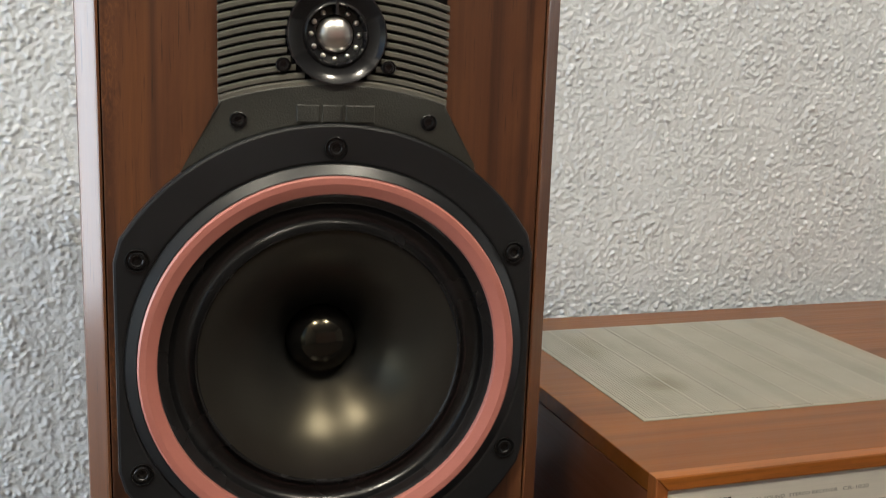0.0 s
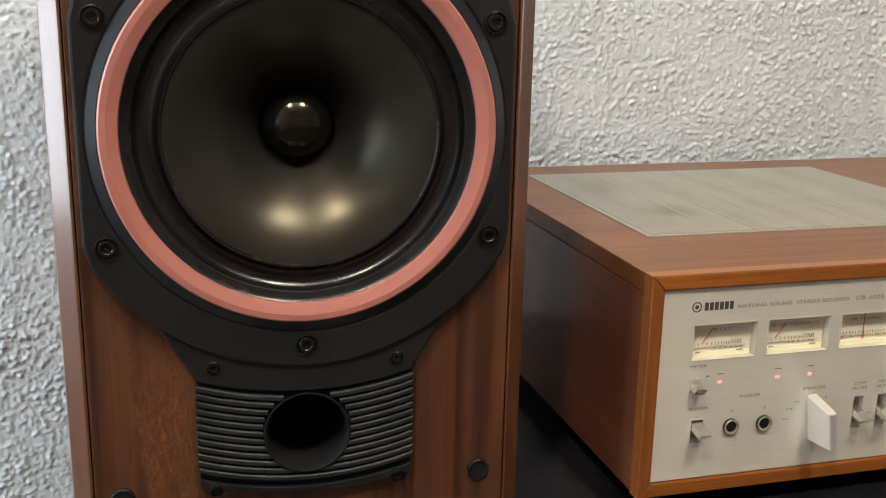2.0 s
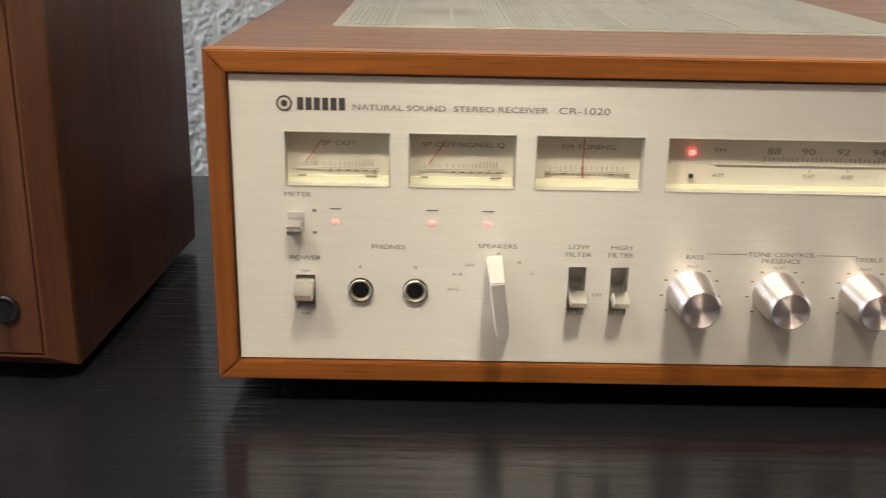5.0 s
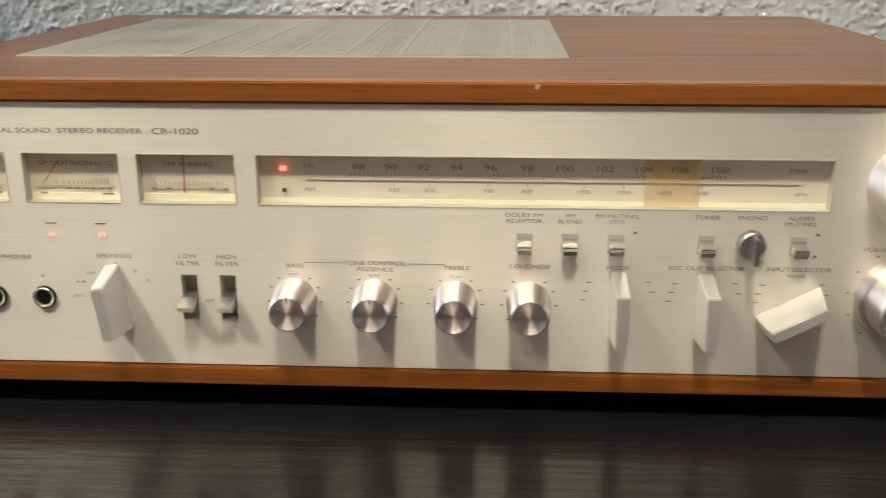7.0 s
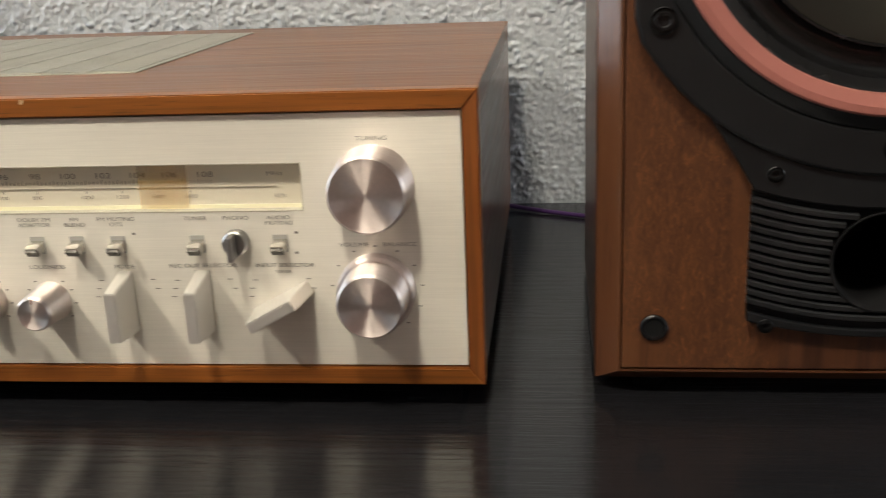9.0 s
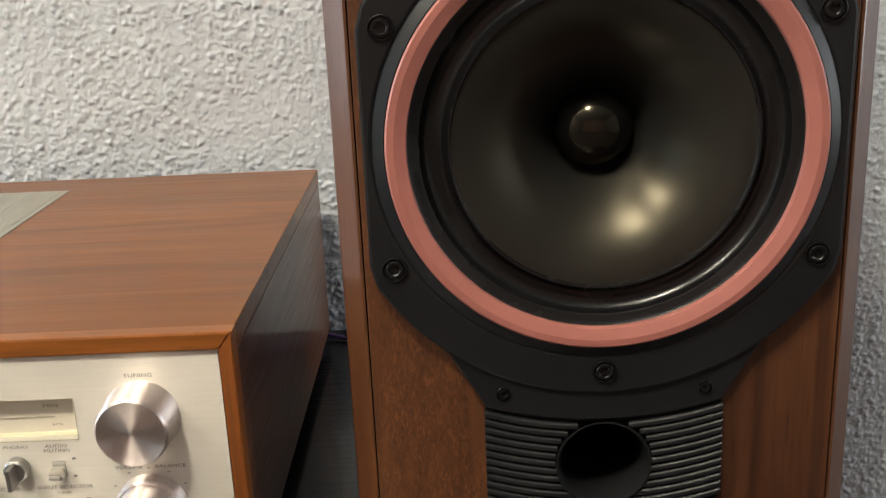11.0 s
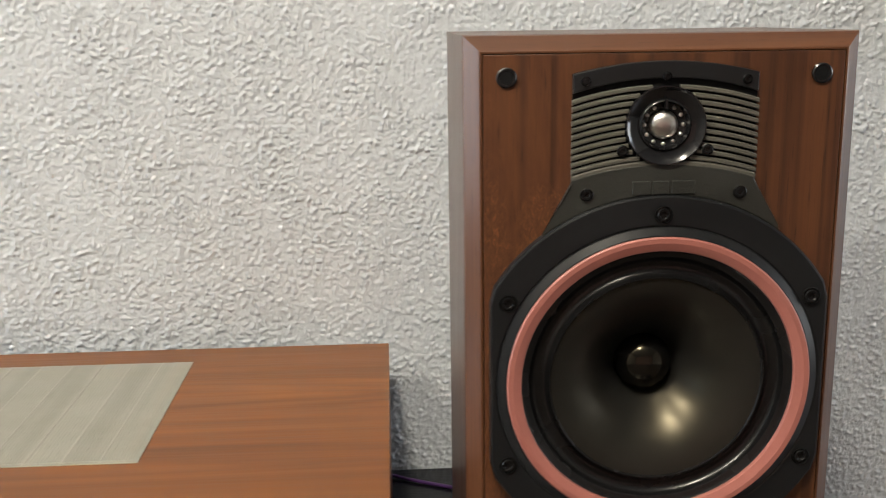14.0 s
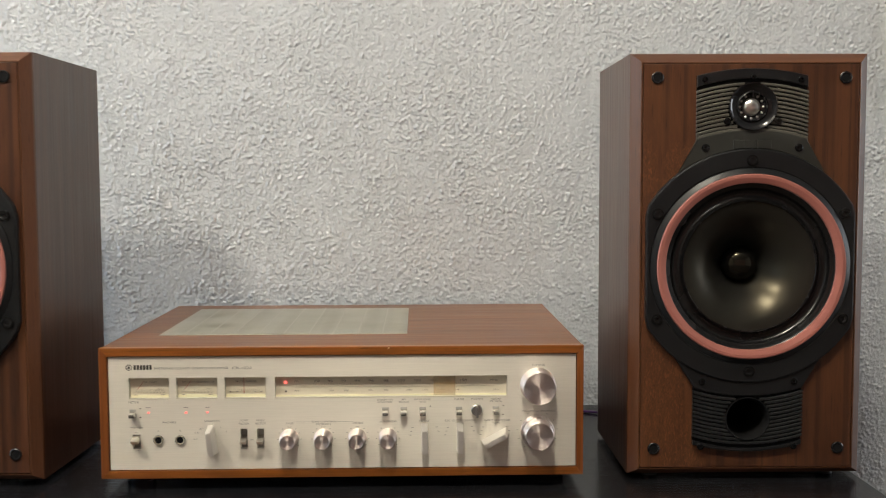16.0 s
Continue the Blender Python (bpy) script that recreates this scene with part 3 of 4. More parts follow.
            # flat black disc painted in for the darkness of the open socket
            part("socket_hole_shade", lathe([(0.0043, -0.0013), (0.0040, -0.0012), (0, -0.0012)], 24, (sx * 0.0968, -0.0002, z)), VOID, sp)
        for y in (0.03, DEEP - 0.03):
            foot = part("foot", lathe([(0, 0.002), (0.0085, 0.002), (0.009, 0.001), (0.009, -BASE + 0.0005), (0, -BASE + 0.0005)], 24), PAD, sp)
            foot.data.transform(Matrix.Translation((sx * 0.095, y, 0)) @ pose(0, 0, 0, -90, 0, 0))
    return sp


left_speaker = make_speaker()
STRETCH = Matrix.Diagonal((1.0066, 1, 0.9956, 1))
left_speaker.matrix_basis = pose(-0.1906, 0.0210, 0.002, 0, 0, -2.6) @ STRETCH
right_speaker = copy_thing(left_speaker, pose(0.6752, 0.0143, 0.002, 0, 0, -0.5) @ STRETCH)

# ---- receiver ----
RW, RD, RZ0, RZ1 = 0.5, 0.352, 0.0127, 0.1492
EDGE = 0.0088
FX0, FX1, FZ0, FZ1 = 0.0092, 0.4922, 0.0217, 0.1397
FY = 0.0022


def plate_with_windows(x0, x1, z0, z1, y, back, windows):
    """A flat front plate with square-cut windows whose sides run back."""
    xs = sorted({x0, x1, *[w[k] for w in windows for k in (0, 1)]})
    zs = sorted({z0, z1, *[w[k] for w in windows for k in (2, 3)]})
    bm = bmesh.new()
    uv = bm.loops.layers.uv.new("UVMap")

    def quad(pts):
        f = bm.faces.new([bm.verts.new(p) for p in pts])
        for l in f.loops:
            l[uv].uv = (l.vert.co.x, l.vert.co.z)

    for a, b in zip(xs, xs[1:]):
        for c, d in zip(zs, zs[1:]):
            mx, mz = (a + b) / 2, (c + d) / 2
            if not any(w[0] < mx < w[1] and w[2] < mz < w[3] for w in windows):
                quad([(a, y, c), (b, y, c), (b, y, d), (a, y, d)])
    for a, b, c, d in [(x0, x1, z0, z1)]:
        for p, q in (((a, c), (b, c)), ((b, c), (b, d)), ((b, d), (a, d)), ((a, d), (a, c))):
            quad([(p[0], y, p[1]), (q[0], y, q[1]), (q[0], back, q[1]), (p[0], back, p[1])])
    bmesh.ops.remove_doubles(bm, verts=bm.verts, dist=1e-6)
    return bm


def liner(window, parent, material):
    """The thin sleeve that lines a window in the front plate."""
    a, b, c, d = window
    bm = bmesh.new()
    rings = []
    end = WY + 0.0010 if d > 0.09 else 0.0088
    for g, y in ((0, FY - 0.0002), (0, end), (0.0003, end), (0.0003, FY - 0.0002)):
        rings.append([bm.verts.new(p) for p in ((a - g, y, c - g), (b + g, y, c - g), (b + g, y, d + g), (a - g, y, d + g))])
    for p, q in zip(rings, rings[1:] + rings[:1]):
        for k in range(4):
            bm.faces.new((p[k], p[(k + 1) % 4], q[(k + 1) % 4], q[k]))
    part("window_liner", bm, material, parent)


METERS = ((0.0300, 0.0708), (0.0786, 0.1202), (0.1284, 0.1703))
MZ0, MZ1 = 0.0963, 0.1177
DIAL = (0.1800, 0.4203)
SLOTS = [(0.0330, 0.0408, 0.0440, 0.0588), (0.1438, 0.1508, 0.0432, 0.0640), (0.1610, 0.1680, 0.0432, 0.0640)]
ROW_Z = 0.0535
WY = 0.0068                      # depth of the scales behind the front plate


def knob_round(rc, x, z, r, deep, name="knob", skirt=0.0):
    """A turned aluminium knob: a slightly tapered body with a bevelled, dished face."""
    prof = [(r + 0.0014, 0.0), (r + 0.0010, -0.002), (r, -deep + 0.0012), (r - 0.0010, -deep), (r - 0.0016, -deep + 0.0002), (r * 0.5, -deep + 0.0003), (0, -deep + 0.0003)]
    if skirt:
        prof = [(skirt, 0.0), (skirt, -0.0070), (skirt - 0.0010, -0.0078), (r + 0.0008, -0.0078), (r + 0.0004, -0.0070)] + prof[1:]
    bm = lathe(prof, 64)
    k = part(name, bm, KNOB, rc, "turned aluminium knob with a bevelled rim", smooth=22)
    k.location = (x, FY, z)
    return k


def knob_bar(rc, x, z, turn, length=0.030, thick=0.0066, deep=0.0215):
    """A blade-shaped selector knob, tapering to its outer edge."""
    bm = bmesh.new()
    base = [(-thick / 2, 0, -length / 2), (thick / 2, 0, -length / 2), (thick / 2, 0, length / 2), (-thick / 2, 0, length / 2)]
    tip = [(-thick * 0.40, -deep, -length * 0.43), (thick * 0.40, -deep, -length * 0.43), (thick * 0.40, -deep, length * 0.36), (-thick * 0.40, -deep, length * 0.36)]
    a, b = [bm.verts.new(p) for p in base], [bm.verts.new(p) for p in tip]
    bm.faces.new(a), bm.faces.new(b)
    for k in range(4):
        bm.faces.new((a[k], a[(k + 1) % 4], b[(k + 1) % 4], b[k]))
    bmesh.ops.bevel(bm, geom=list(bm.edges), offset=0.0005, segments=2, affect="EDGES")
    k = part("selector_knob", bm, LEVER, rc, "blade-shaped aluminium selector")
    k.matrix_basis = Matrix.Translation((x, FY, z)) @ pose(0, 0, 0, 0, turn, 0)
    return k


def lever(rc, x, z, wide=0.0066, tall=0.0052, deep=0.010, droop=0.004, material=None):
    """A small toggle that points forward and a little down."""
    bm = bmesh.new()
    a = [bm.verts.new(p) for p in ((-wide / 2, 0.004, -tall / 2), (wide / 2, 0.004, -tall / 2), (wide / 2, 0.004, tall / 2), (-wide / 2, 0.004, tall / 2))]
    b = [bm.verts.new(p) for p in ((-wide / 2, -deep + 0.0035, -tall / 2 - droop), (wide / 2, -deep + 0.0035, -tall / 2 - droop), (wide / 2, -deep, tall / 2 - droop - 0.0014), (-wide / 2, -deep, tall / 2 - droop - 0.0014))]
    bm.faces.new(a), bm.faces.new(b)
    for k in range(4):
        bm.faces.new((a[k], a[(k + 1) % 4], b[(k + 1) % 4], b[k]))
    bmesh.ops.bevel(bm, geom=list(bm.edges), offset=0.0003, segments=1, affect="EDGES")
    k = part("switch_lever", bm, material or SWITCH, rc)
    k.location = (x, FY, z)
    if material:
        # dark plate paints shade and dark reflection on the small switches' fronts
        w = wide / 2 - 0.0004
        face = bmesh.new()
        low, high = (-deep + 0.0030, -tall / 2 - droop + 0.0004), (-deep + 0.0003, tall / 2 - droop - 0.0022)
        ring = [[face.verts.new((sx * w, yy - off, zz - off)) for sx, (yy, zz) in ((-1, low), (1, low), (1, high), (-1, high))] for off in (0.0008, -0.0004)]
        face.faces.new(ring[0]), face.faces.new(ring[1])
        for a in range(4):
            b = (a + 1) % 4
            face.faces.new((ring[0][a], ring[0][b], ring[1][b], ring[1][a]))
        part("lever_front_shade", face, FRONT_SHADE, k, "dark plate for the shaded lever front")


def make_receiver():
    rc = thing("stereo_receiver", "vintage silver-faced stereo receiver in a walnut case, switched on", "receiver")
    # case: top, sides and bottom boards with a solid wood front edge
    part("case_top", box(0.0004, RW - 0.0004, 0.010, RD, RZ1 - 0.012, RZ1 - 0.0005, 0.0006), CASE_TOP, rc, "reddish walnut veneered top")
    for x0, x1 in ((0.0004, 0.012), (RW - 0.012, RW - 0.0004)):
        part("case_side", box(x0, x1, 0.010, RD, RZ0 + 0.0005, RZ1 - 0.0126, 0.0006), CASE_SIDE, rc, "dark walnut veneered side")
    part("case_bottom", box(0.012, RW - 0.012, 0.010, RD, RZ0 + 0.0005, RZ0 + 0.01), VOID, rc)
    part("back_panel", box(0.012, RW - 0.012, RD - 0.014, RD - 0.010, RZ0 + 0.01, RZ1 - 0.0126), VOID, rc)
    # mitred front edging
    outer = [(0, RZ0), (RW, RZ0), (RW, RZ1), (0, RZ1)]
    inner = [(FX0 - 0.0008, FZ0 - 0.0008), (FX1 + 0.0008, FZ0 - 0.0008), (FX1 + 0.0008, FZ1 + 0.0008), (FX0 - 0.0008, FZ1 + 0.0008)]
    for k in range(4):
        j = (k + 1) % 4
        bm = bmesh.new()
        front = [bm.verts.new((x, 0.0, z)) for x, z in (outer[k], outer[j], inner[j], inner[k])]
        back = [bm.verts.new((x, 0.0102, z)) for x, z in (outer[k], outer[j], inner[j], inner[k])]
        bm.faces.new(front), bm.faces.new(back)
        for a in range(4):
            b = (a + 1) % 4
            bm.faces.new((front[a], front[b], back[b], back[a]))
        bmesh.ops.bevel(bm, geom=[e for e in bm.edges if abs(e.verts[0].co.y - e.verts[1].co.y) < 1e-6], offset=0.0006, segments=2, affect="EDGES")
        part("front_edging", bm, CASE_EDGE if k in (0, 2) else CASE_EDGE_UP, rc, "orange-brown solid wood edging")
    # small pale chip in the top edging
    part("chip", slab([(0.2965, RZ1 - 0.0024), (0.2981, RZ1 - 0.0027), (0.2991, RZ1 - 0.0008), (0.2969, RZ1 - 0.0006)], -0.0003, 0.001), BARE, rc)
    # near-black sheet for the shadow gap round the fascia, and the fascia
    part("fascia_gap_shade", box(FX0 - 0.0008, FX1 + 0.0008, 0.0160, 0.0172, FZ0 - 0.0008, FZ1 + 0.0008), VOID, rc)
    windows = [(a, b, MZ0, MZ1) for a, b in METERS] + [(*DIAL, MZ0, MZ1)] + SLOTS
    fascia = part("fascia", plate_with_windows(FX0, FX1, FZ0, FZ1, FY, 0.0085, windows), FASCIA, rc, "brushed champagne aluminium front plate")
    for w in windows:
        liner(w, fascia, LINER if w[3] > 0.09 else LEVER)
    # meters
    for n, (a, b) in enumerate(METERS):
        m = part("meter", box(a - 0.0004, b + 0.0004, WY + 0.0009, WY + 0.0019, MZ0 - 0.0004, MZ1 + 0.0004), SCALE, rc, "cream scale plate behind glass")
        # strip glows in place of light falling on the meter window's floor
        part("glow_strip", box(a + 0.0004, b - 0.0004, WY + 0.0004, WY + 0.0008, MZ0, MZ0 + 0.0030), SCALE_GLOW, m)
        y = WY
        mid, w = (a + b) / 2, b - a
        bar(a + 0.004, b - 0.004, MZ0 + 0.0061, MZ0 + 0.00622, m, y)
        for k in range(15):
            u = k / 14
            x = a + 0.006 + (w - 0.013) * (u ** 0.6 if n < 2 else u)
            bar(x, x + 0.00018, MZ0 + 0.0070, MZ0 + 0.0086 + (0.0012 if k > 8 and n < 2 else 0), m, y, name="tick")
        if n < 2:
            for k in range(6):
                x = mid - 0.004 + k * 0.0035
                bar(x, x + 0.0014, MZ0 + 0.0050, MZ0 + 0.0054, m, y)
            bar(a + 0.0045, a + 0.0075, MZ0 + 0.0027, MZ0 + 0.0032, m, y)
            bar(b - 0.0095, b - 0.0050, MZ0 + 0.0027, MZ0 + 0.0032, m, y)
            lettering(("SP OUT", "SP OUT/SIGNAL Q")[n], mid + 0.0005, MZ1 - 0.0052, 0.0027, m, y, wide=1.5)
            needle = box(-0.0002, 0.0002, WY - 0.0010, WY - 0.0006, 0, 0.0115)
            bmesh.ops.transform(needle, matrix=Matrix.Translation((a + 0.0075, 0, MZ0 + 0.0085)) @ pose(0, 0, 0, 0, 36, 0), verts=needle.verts)
            part("needle", needle, NEEDLE, m)
        else:
            for x in (a + 0.004, a + 0.0105, b - 0.0125, b - 0.0065):
                bar(x, x + 0.0022, MZ0 + 0.0052, MZ0 + 0.0057, m, y)
            lettering("FM TUNING", mid, MZ1 - 0.0052, 0.0027, m, y, wide=1.5)
            part("needle", box(mid - 0.0022, mid - 0.0018, WY - 0.0010, WY - 0.0006, MZ0 + 0.004, MZ1), NEEDLE, m)
            part("needle_tip", box(mid - 0.0024, mid - 0.0016, WY - 0.0014, WY - 0.0012, MZ0 + 0.004, MZ0 + 0.009), NEEDLE, m)
    # tuning dial
    a, b = DIAL
    d = part("tuning_dial", box(a - 0.0004, b + 0.0004, WY + 0.0009, WY + 0.0019, MZ0 - 0.0004, MZ1 + 0.0004), SCALE, rc, "long cream tuning scale")
    part("glow_strip", box(a + 0.0004, b - 0.0004, WY + 0.0004, WY + 0.0008, MZ0, MZ0 + 0.0018), SCALE_GLOW, d)
    y = WY + 0.0004
    per = (DIAL[1] - DIAL[0]) / 1009
    for k, px in enumerate((195, 253, 311, 370, 431, 496, 561, 632, 700, 763, 833)):
        x = a + (px - 15) * per
        lettering(str(88 + 2 * k), x, MZ0 + 0.0158, 0.0036, d, y, wide=1.55, name="scale_number")
    for k in range(84):
        x = a + (180 + k * 8 - 15) * per
        bar(x, x + 0.0002, MZ0 + 0.0118, MZ0 + (0.0132 if k % 4 else 0.0138), d, y, name="tick")
    for text, px in (("550", 258), ("600", 322), ("700", 427), ("800", 496), ("1000", 596), ("1200", 667), ("1400", 738), ("1600", 803)):
        lettering(text, a + (px - 15) * per, MZ0 + 0.0058, 0.0023, d, y, wide=1.4, name="scale_number")
        x = a + (px - 15) * per
        bar(x, x + 0.0002, MZ0 + 0.0076, MZ0 + 0.0088, d, y, name="tick")
    bar(a + 0.020, b - 0.012, MZ0 + 0.0099, MZ0 + 0.0100, d, y, name="scale_line")
    lettering("FM", a + 0.0215, MZ0 + 0.0158, 0.0025, d, y, wide=1.5)
    lettering("AM", a + 0.0215, MZ0 + 0.0058, 0.0022, d, y, wide=1.5)
    lettering("MHz", a + (969 - 15) * per, MZ0 + 0.0158, 0.0027, d, y, wide=1.5)
    lettering("kHz", a + (978 - 15) * per, MZ0 + 0.0058, 0.0022, d, y, wide=1.5)
    part("amber_film", box(0.3440, 0.3668, WY - 0.0008, WY - 0.0005, MZ0 + 0.0005, MZ1 - 0.0005), AMBER_FILM, d, "aged amber transparent film")
    for z, mat, nm in ((MZ0 + 0.0150, LED, "red_lamp"), (MZ0 + 0.0055, INK, "dark_lamp")):
        part(nm, box(a + 0.0090, a + 0.0118, WY - 0.0012, WY + 0.0002, z - 0.0010, z + 0.0010, 0.0008) if mat is LED else box(a + 0.0098, a + 0.0114, WY - 0.0010, WY + 0.0002, z - 0.0008, z + 0.0008), mat, d)
    # indicator lamps on the plate
    for x in (0.0494, 0.0880, 0.1102):
        part("indicator_lamp", box(x - 0.0013, x + 0.0013, FY - 0.0006, FY + 0.0004, 0.0807, 0.0823, 0.0005), LED, rc, "small glowing red lamp")
    # jacks
    for x in (0.0592, 0.0815):
        part("phone_jack", lathe([(0.0047, -0.0006), (0.0047, -0.0016), (0.0044, -0.0019), (0.0036, -0.0014), (0.0034, -0.0006)], 32, (x, FY - 0.0001, 0.0528)),
             JACK, rc, "black and metal headphone jack", smooth=35)
    for x in (0.0592, 0.0815):
        # black disc stands for the shade inside the jack
        part("jack_hole_shade", lathe([(0.0033, -0.0003), (0.0031, -0.0001), (0, -0.0001)], 24, (x, FY - 0.0009, 0.0528)), VOID, rc)
        part("jack_ring", lathe([(0.0051, 0.0), (0.0051, -0.0012), (0.0050, -0.0016), (0.0047, -0.0016)], 32, (x, FY - 0.0001, 0.0528)), BLACK, rc, smooth=35)
    # slots, levers
    for x0, x1, z0, z1 in SLOTS:
        part("slot_floor", box(x0 - 0.0003, x1 + 0.0003, 0.0086, 0.0092, z0 - 0.0003, z1 + 0.0003), SLOT_FLOOR, rc)
    lever(rc, 0.0369, 0.0562, 0.0074, 0.0050, 0.0125, 0.0030)
    lever(rc, 0.1473, 0.0546, 0.0064, 0.0046, 0.0115, 0.0030)
    lever(rc, 0.1645, 0.0546, 0.0064, 0.0046, 0.0115, 0.0030)
    for x in (0.0335, 0.2938, 0.3130, 0.3326, 0.3703, 0.4088):
        part("switch_slot", box(x - 0.0034, x + 0.0034, FY - 0.0002, FY + 0.0001, 0.0768, 0.0850), SLOT_FLOOR, rc)
        lever(rc, x, 0.0815, 0.0062, 0.0052, 0.0078, 0.0014, SWITCH)
    # small round selector with a fin
    k = part("small_knob", lathe([(0.0060, 0), (0.0058, -0.0045), (0.0050, -0.0052), (0, -0.0052)], 32), LEVER_DARK, rc, smooth=35)
    k.location = (0.3888, FY, 0.0820)
    part("fin", box(-0.0012, 0.0012, -0.013, -0.004, -0.0062, 0.0052, 0.0005), LEVER_DARK, k)
    # knobs
    for x in (0.1940, 0.2292, 0.2645, 0.2963):
        k = knob_round(rc, x, ROW_Z, 0.0083, 0.0190, "tone_knob")
        part("index_line", box(-0.00022, 0.00022, -0.0190, -0.0186, 0.0052, 0.0076), NEEDLE, k)
    knob_bar(rc, 0.1152, ROW_Z, -8)
    knob_bar(rc, 0.3345, ROW_Z, 0)
    knob_bar(rc, 0.3712, ROW_Z, 0)
    knob_bar(rc, 0.4080, ROW_Z, 62)
    knob_round(rc, 0.4525, 0.1070, 0.0172, 0.0190, "tuning_knob")
    knob_round(rc, 0.4520, 0.0585, 0.0148, 0.0235, "volume_knob", skirt=0.0176)
    # printing
    y = FY - 0.00015
    part("maker_badge", lathe([(0.0031, 0.0004), (0.0031, 0), (0.0024, 0), (0.0024, 0.0003)], 24, (0.0303, y, 0.1288)), INK, fascia)
    part("maker_badge", lathe([(0.0013, 0.0004), (0.0013, 0), (0, 0)], 16, (0.0303, y, 0.1288)), INK, fascia)
    for k in range(6):
        x = 0.0353 + k * 0.0032
        bar(x, x + 0.0024, 0.1264, 0.1312, fascia, y)
    for text, x0, x1, z, s in (("NATURAL SOUND", 0.0570, 0.0922, 0.1276, 0.0031), ("STEREO RECEIVER", 0.0953, 0.1322, 0.1276, 0.0031), ("CR-1020", 0.1352, 0.1570, 0.1276, 0.0036)):
        print_wide = {"NATURAL SOUND": 0.62, "STEREO RECEIVER": 0.54, "CR-1020": 0.56}[text]
        lettering(text, (x0 + x1) / 2, z, s, fascia, y, FINE_INK, wide=(x1 - x0) / (len(text) * s * print_wide))
    for text, x, z, s in (("METER", 0.0345, 0.0925, 0.0027), ("POWER", 0.0370, 0.0660, 0.0027), ("ON", 0.0369, 0.0605, 0.0017), ("OFF", 0.0369, 0.0418, 0.0017), ("PHONES", 0.0705, 0.0712, 0.0027),
                          ("A", 0.0592, 0.0625, 0.0020), ("B", 0.0815, 0.0625, 0.0020), ("SPEAKERS", 0.1145, 0.0722, 0.0027), ("LOW", 0.1473, 0.0725, 0.0027), ("FILTER", 0.1473, 0.0692, 0.0027),
                          ("HIGH", 0.1645, 0.0725, 0.0027), ("FILTER", 0.1645, 0.0692, 0.0027), ("OFF", 0.1558, 0.0520, 0.0018), ("BASS", 0.1945, 0.0690, 0.0026), ("TONE CONTROL", 0.2295, 0.0706, 0.0026),
                          ("PRESENCE", 0.2295, 0.0678, 0.0026), ("TREBLE", 0.2650, 0.0690, 0.0026), ("LOUDNESS", 0.2965, 0.0702, 0.0026), ("DOLBY FM", 0.2935, 0.0930, 0.0025), ("ADAPTOR", 0.2935, 0.0905, 0.0025),
                          ("FM", 0.3130, 0.0930, 0.0025), ("BLEND", 0.3130, 0.0905, 0.0025), ("FM MUTING", 0.3326, 0.0930, 0.0025), ("OTS", 0.3326, 0.0905, 0.0025), ("MODE", 0.3340, 0.0702, 0.0026),
                          ("REC OUT SELECTOR", 0.3715, 0.0705, 0.0026), ("INPUT SELECTOR", 0.4100, 0.0705, 0.0026), ("TUNER", 0.3703, 0.0930, 0.0025), ("PHONO", 0.3890, 0.0930, 0.0025),
                          ("AUDIO", 0.4088, 0.0930, 0.0025), ("MUTING", 0.4088, 0.0905, 0.0025), ("TUNING", 0.4530, 0.1282, 0.0027), ("VOLUME", 0.4425, 0.0800, 0.0026), ("BALANCE", 0.4630, 0.0800, 0.0026),
                          ("OFF", 0.1035, 0.0640, 0.0018), ("A+B", 0.0985, 0.0600, 0.0018), ("A+C", 0.0970, 0.0535, 0.0018), ("A", 0.1150, 0.0690, 0.0018), ("B", 0.1235, 0.0655, 0.0018), ("C", 0.1290, 0.0610, 0.0018),
                          ("FLAT", 0.1940, 0.0650, 0.0016), ("FLAT", 0.2292, 0.0650, 0.0016), ("FLAT", 0.2645, 0.0650, 0.0016), ("TUNER", 0.3712, 0.0675, 0.0018), ("TUNER", 0.4090, 0.0675, 0.0018)):
        lettering(text, x, z, s, fascia, y, FINE_INK, wide=1.35)
    bar(0.1985, 0.2155, 0.0705, 0.0707, fascia, y, FINE_INK)
    bar(0.2440, 0.2600, 0.0705, 0.0707, fascia, y, FINE_INK)
    # plain short marks round the knobs where the print is too small to read
    for x in (0.1940, 0.2292, 0.2645, 0.2963):
        for deg in (-130, -95, -62, -35, 35, 62, 95, 130):
            mx, mz = x + 0.0118 * math.sin(radians(deg)), ROW_Z + 0.0118 * math.cos(radians(deg))
            bar(mx - 0.0007, mx + 0.0007, mz - 0.00025, mz + 0.00025, fascia, y, FINE_INK)
    for x, z, r in ((0.4520, 0.0585, 0.0208),):
        for deg in range(-140, 141, 28):
            mx, mz = x + r * math.sin(radians(deg)), z + r * math.cos(radians(deg))
            bar(mx - 0.0007, mx + 0.0007, mz - 0.00025, mz + 0.00025, fascia, y, FINE_INK)
    for x in (0.3345, 0.3712, 0.4080):
        for dx, dz in ((-0.0125, 0.0100), (-0.0140, 0.0060), (0.0125, 0.0105), (0.0145, 0.0060), (-0.0150, 0.0020)):
            bar(x + dx - 0.0012, x + dx + 0.0012, ROW_Z + dz - 0.00018, ROW_Z + dz + 0.00018, fascia, y, FINE_INK)
    for x, z in ((0.0410, 0.0860), (0.0410, 0.0768), (0.3405, 0.0860), (0.4165, 0.0860), (0.4160, 0.0765)):
        bar(x - 0.0008, x + 0.0008, z - 0.0005, z + 0.0005, fascia, y, FINE_INK)
    for x in (0.0494, 0.0880, 0.1102):
        bar(x - 0.0024, x + 0.0024, 0.0866, 0.0871, fascia, y, FINE_INK)
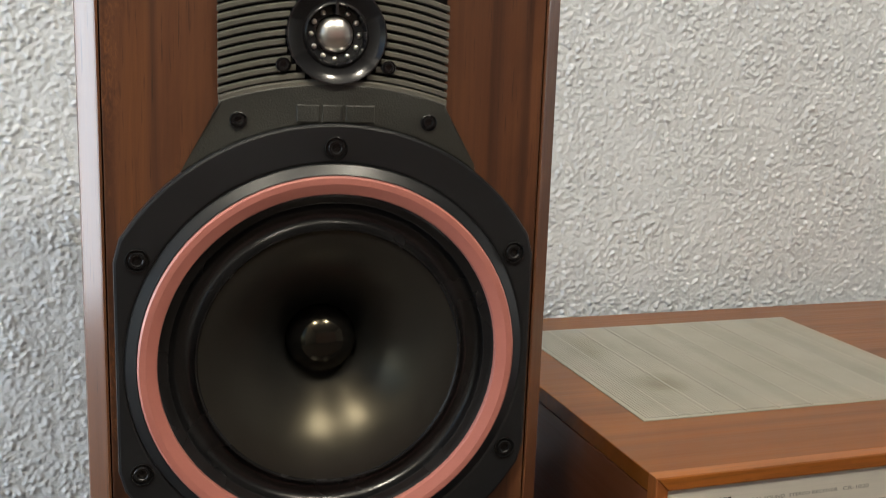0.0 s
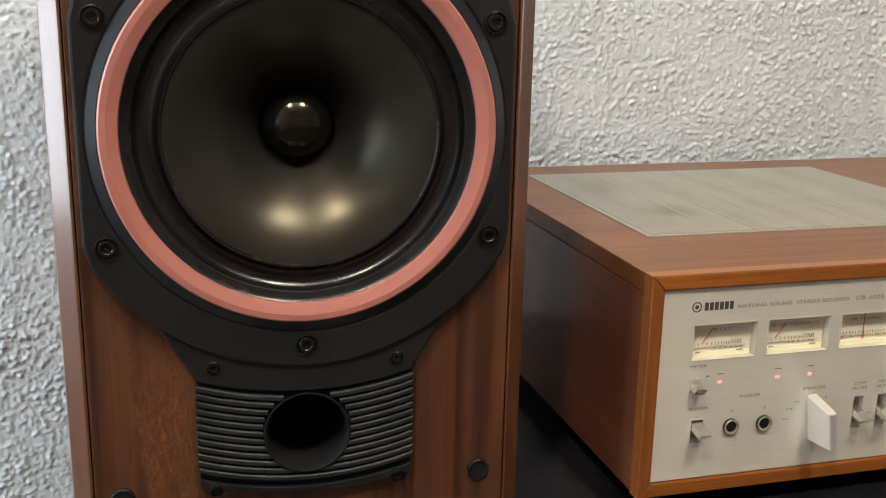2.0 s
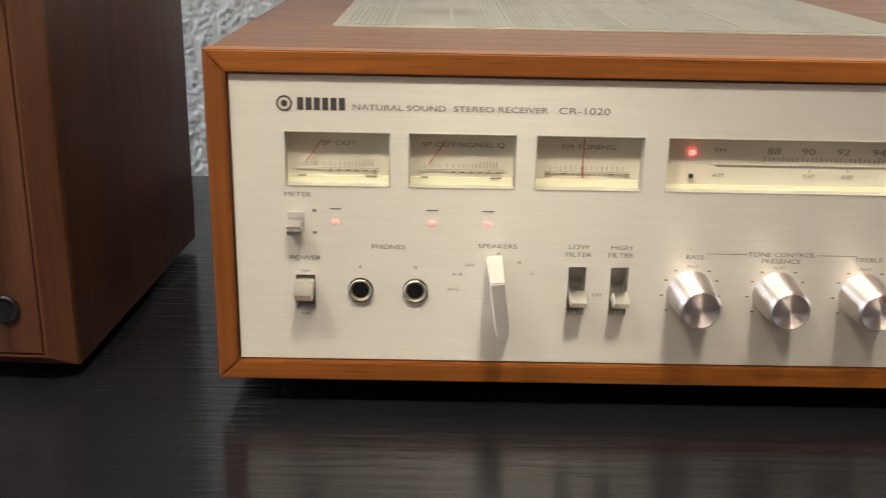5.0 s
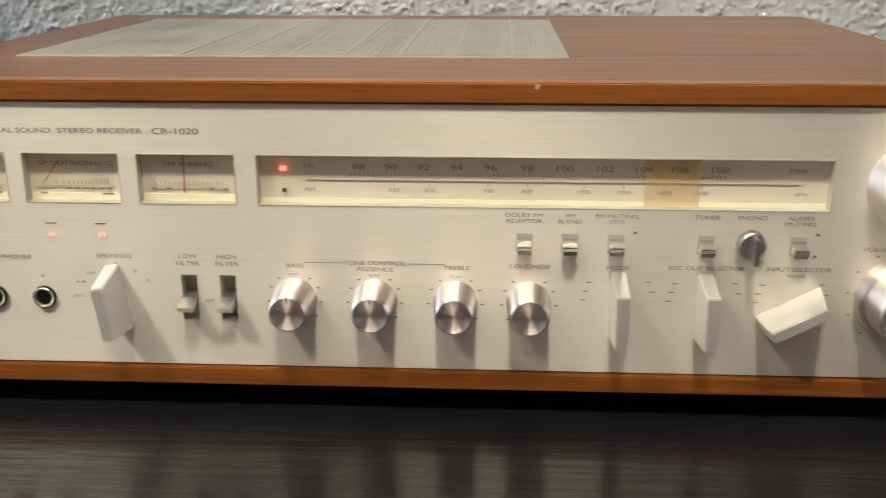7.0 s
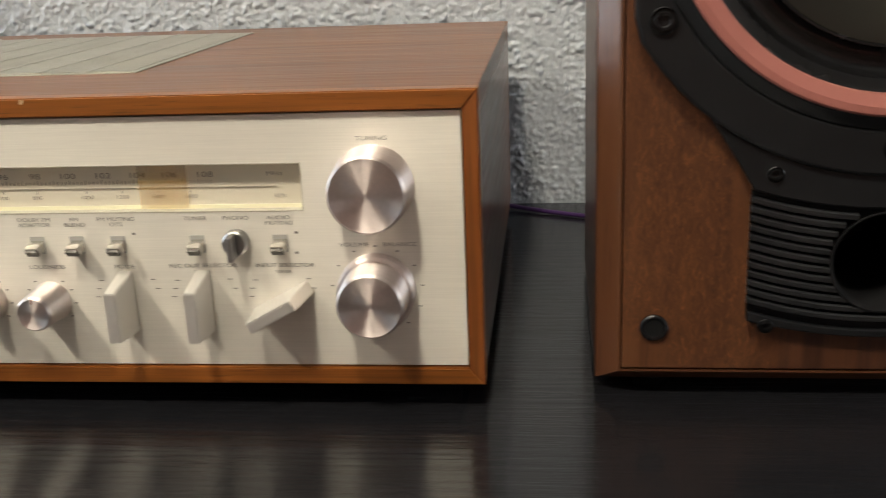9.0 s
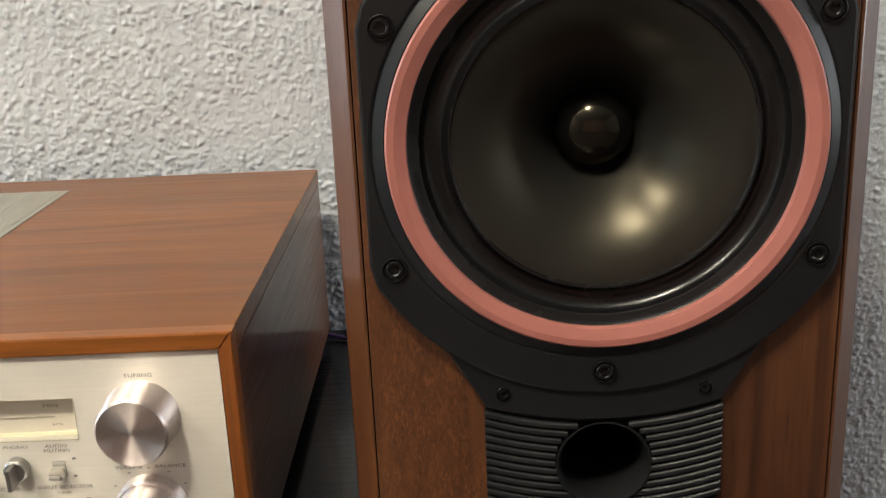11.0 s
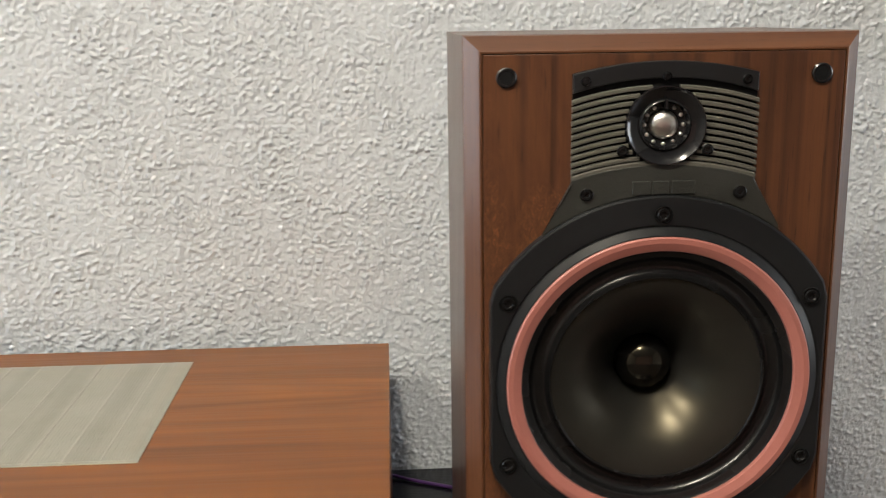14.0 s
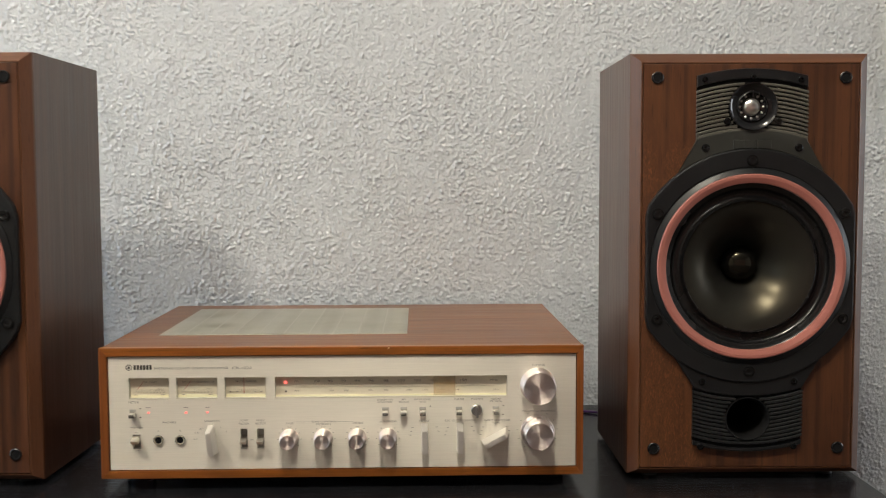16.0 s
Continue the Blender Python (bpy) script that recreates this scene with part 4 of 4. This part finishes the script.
    # vent in the top: pale frame, mesh and ribs
    vx0, vx1, vy0, vy1, vz = 0.0405, 0.3160, 0.0876, 0.3110, RZ1 - 0.0005
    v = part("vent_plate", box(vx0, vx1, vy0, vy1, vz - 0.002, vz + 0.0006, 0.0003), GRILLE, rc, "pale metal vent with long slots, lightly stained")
    count = 104
    step = (vx1 - vx0 - 0.008) / count
    slots = bmesh.new()
    for k in range(count):
        x = vx0 + 0.004 + k * step
        box(x + step * 0.07, x + step * 0.93, vy0 + 0.004, vy1 - 0.004, vz + 0.0006, vz + 0.0009, bm=slots)
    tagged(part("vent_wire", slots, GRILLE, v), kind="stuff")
    for k in range(1, 10):
        x = vx0 + (vx1 - vx0) * k / 10
        part("vent_rib", box(x - 0.0008, x + 0.0008, vy0 + 0.002, vy1 - 0.002, vz + 0.0005, vz + 0.0013, 0.0003), RIB, v)
    for x in (0.03, RW - 0.03):
        for yy in (0.045, RD - 0.04):
            f = part("foot", lathe([(0, 0), (0.014, 0), (0.015, -0.001), (0.015, -RZ0), (0, -RZ0)], 28), RUBBER, rc, smooth=40)
            f.data.transform(Matrix.Translation((x, yy, 0)) @ pose(0, 0, 0, -90, 0, 0))
    return rc


SLOT_FLOOR = plastic("grey slot plate", (0.34, 0.33, 0.30), 0.5)
# dark tone for the shaded, downturned fronts of the small levers
FRONT_SHADE = plastic("shaded lever metal", (0.075, 0.068, 0.06), 0.3, 900, 0.03, 0.2, 0.6)
SWITCH = plastic("silver switch", (0.68, 0.66, 0.62), 0.24, 900, 0.03, 0.1, 1.0)
BARE = plastic("bare chipped wood", (0.50, 0.34, 0.20), 0.6)
LINER = plastic("cream liner", (0.46, 0.43, 0.35), 0.45)
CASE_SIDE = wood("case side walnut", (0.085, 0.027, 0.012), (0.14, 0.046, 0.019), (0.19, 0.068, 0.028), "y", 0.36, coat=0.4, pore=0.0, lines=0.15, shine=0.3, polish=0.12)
AMBER_FILM = plastic("amber film", (0.75, 0.45, 0.10), 0.4)
AMBER_FILM.node_tree.nodes["Principled BSDF"].inputs["Alpha"].default_value = 0.15
JACK = plastic("jack metal", (0.55, 0.48, 0.36), 0.3, 800, 0.05, 0.3, 0.8)
LEVER_DARK = plastic("grey satin metal", (0.30, 0.29, 0.28), 0.35, 900, 0.05, 0.2, 0.9)
receiver = make_receiver()


# ---- small things ----
def make_cable():
    data = bpy.data.curves.new("speaker_cable", "CURVE")
    data.dimensions, data.bevel_depth, data.bevel_resolution = "3D", 0.0018, 4
    s = data.splines.new("BEZIER")
    pts = ((0.46, 0.366, 0.014), (0.495, 0.362, 0.004), (0.528, 0.346, 0.0022), (0.58, 0.322, 0.0022), (0.64, 0.30, 0.0022))
    s.bezier_points.add(len(pts) - 1)
    for p, co in zip(s.bezier_points, pts):
        p.co, p.handle_left_type, p.handle_right_type = co, "AUTO", "AUTO"
    data.materials.append(PURPLE)
    tagged(new("speaker_cable", data), "thin purple cable lying behind the receiver", "cable")


make_cable()


def make_wall_box():
    """A dark box with a pale upright strip, hung on the wall beyond the table's end."""
    w = thing("wall_box", "dark teal plastic box hanging on the plaster wall", "box")
    part("case", box(0.998, 1.06, WALL_Y - 0.03, WALL_Y - 0.001, 0.413, 0.467, 0.004), TEAL, w)
    part("strip", box(1.002, 1.045, WALL_Y - 0.014, WALL_Y - 0.001, 0.469, 0.60, 0.002), CREAM, w, "pale cream upright strip")


make_wall_box()
print_letters()
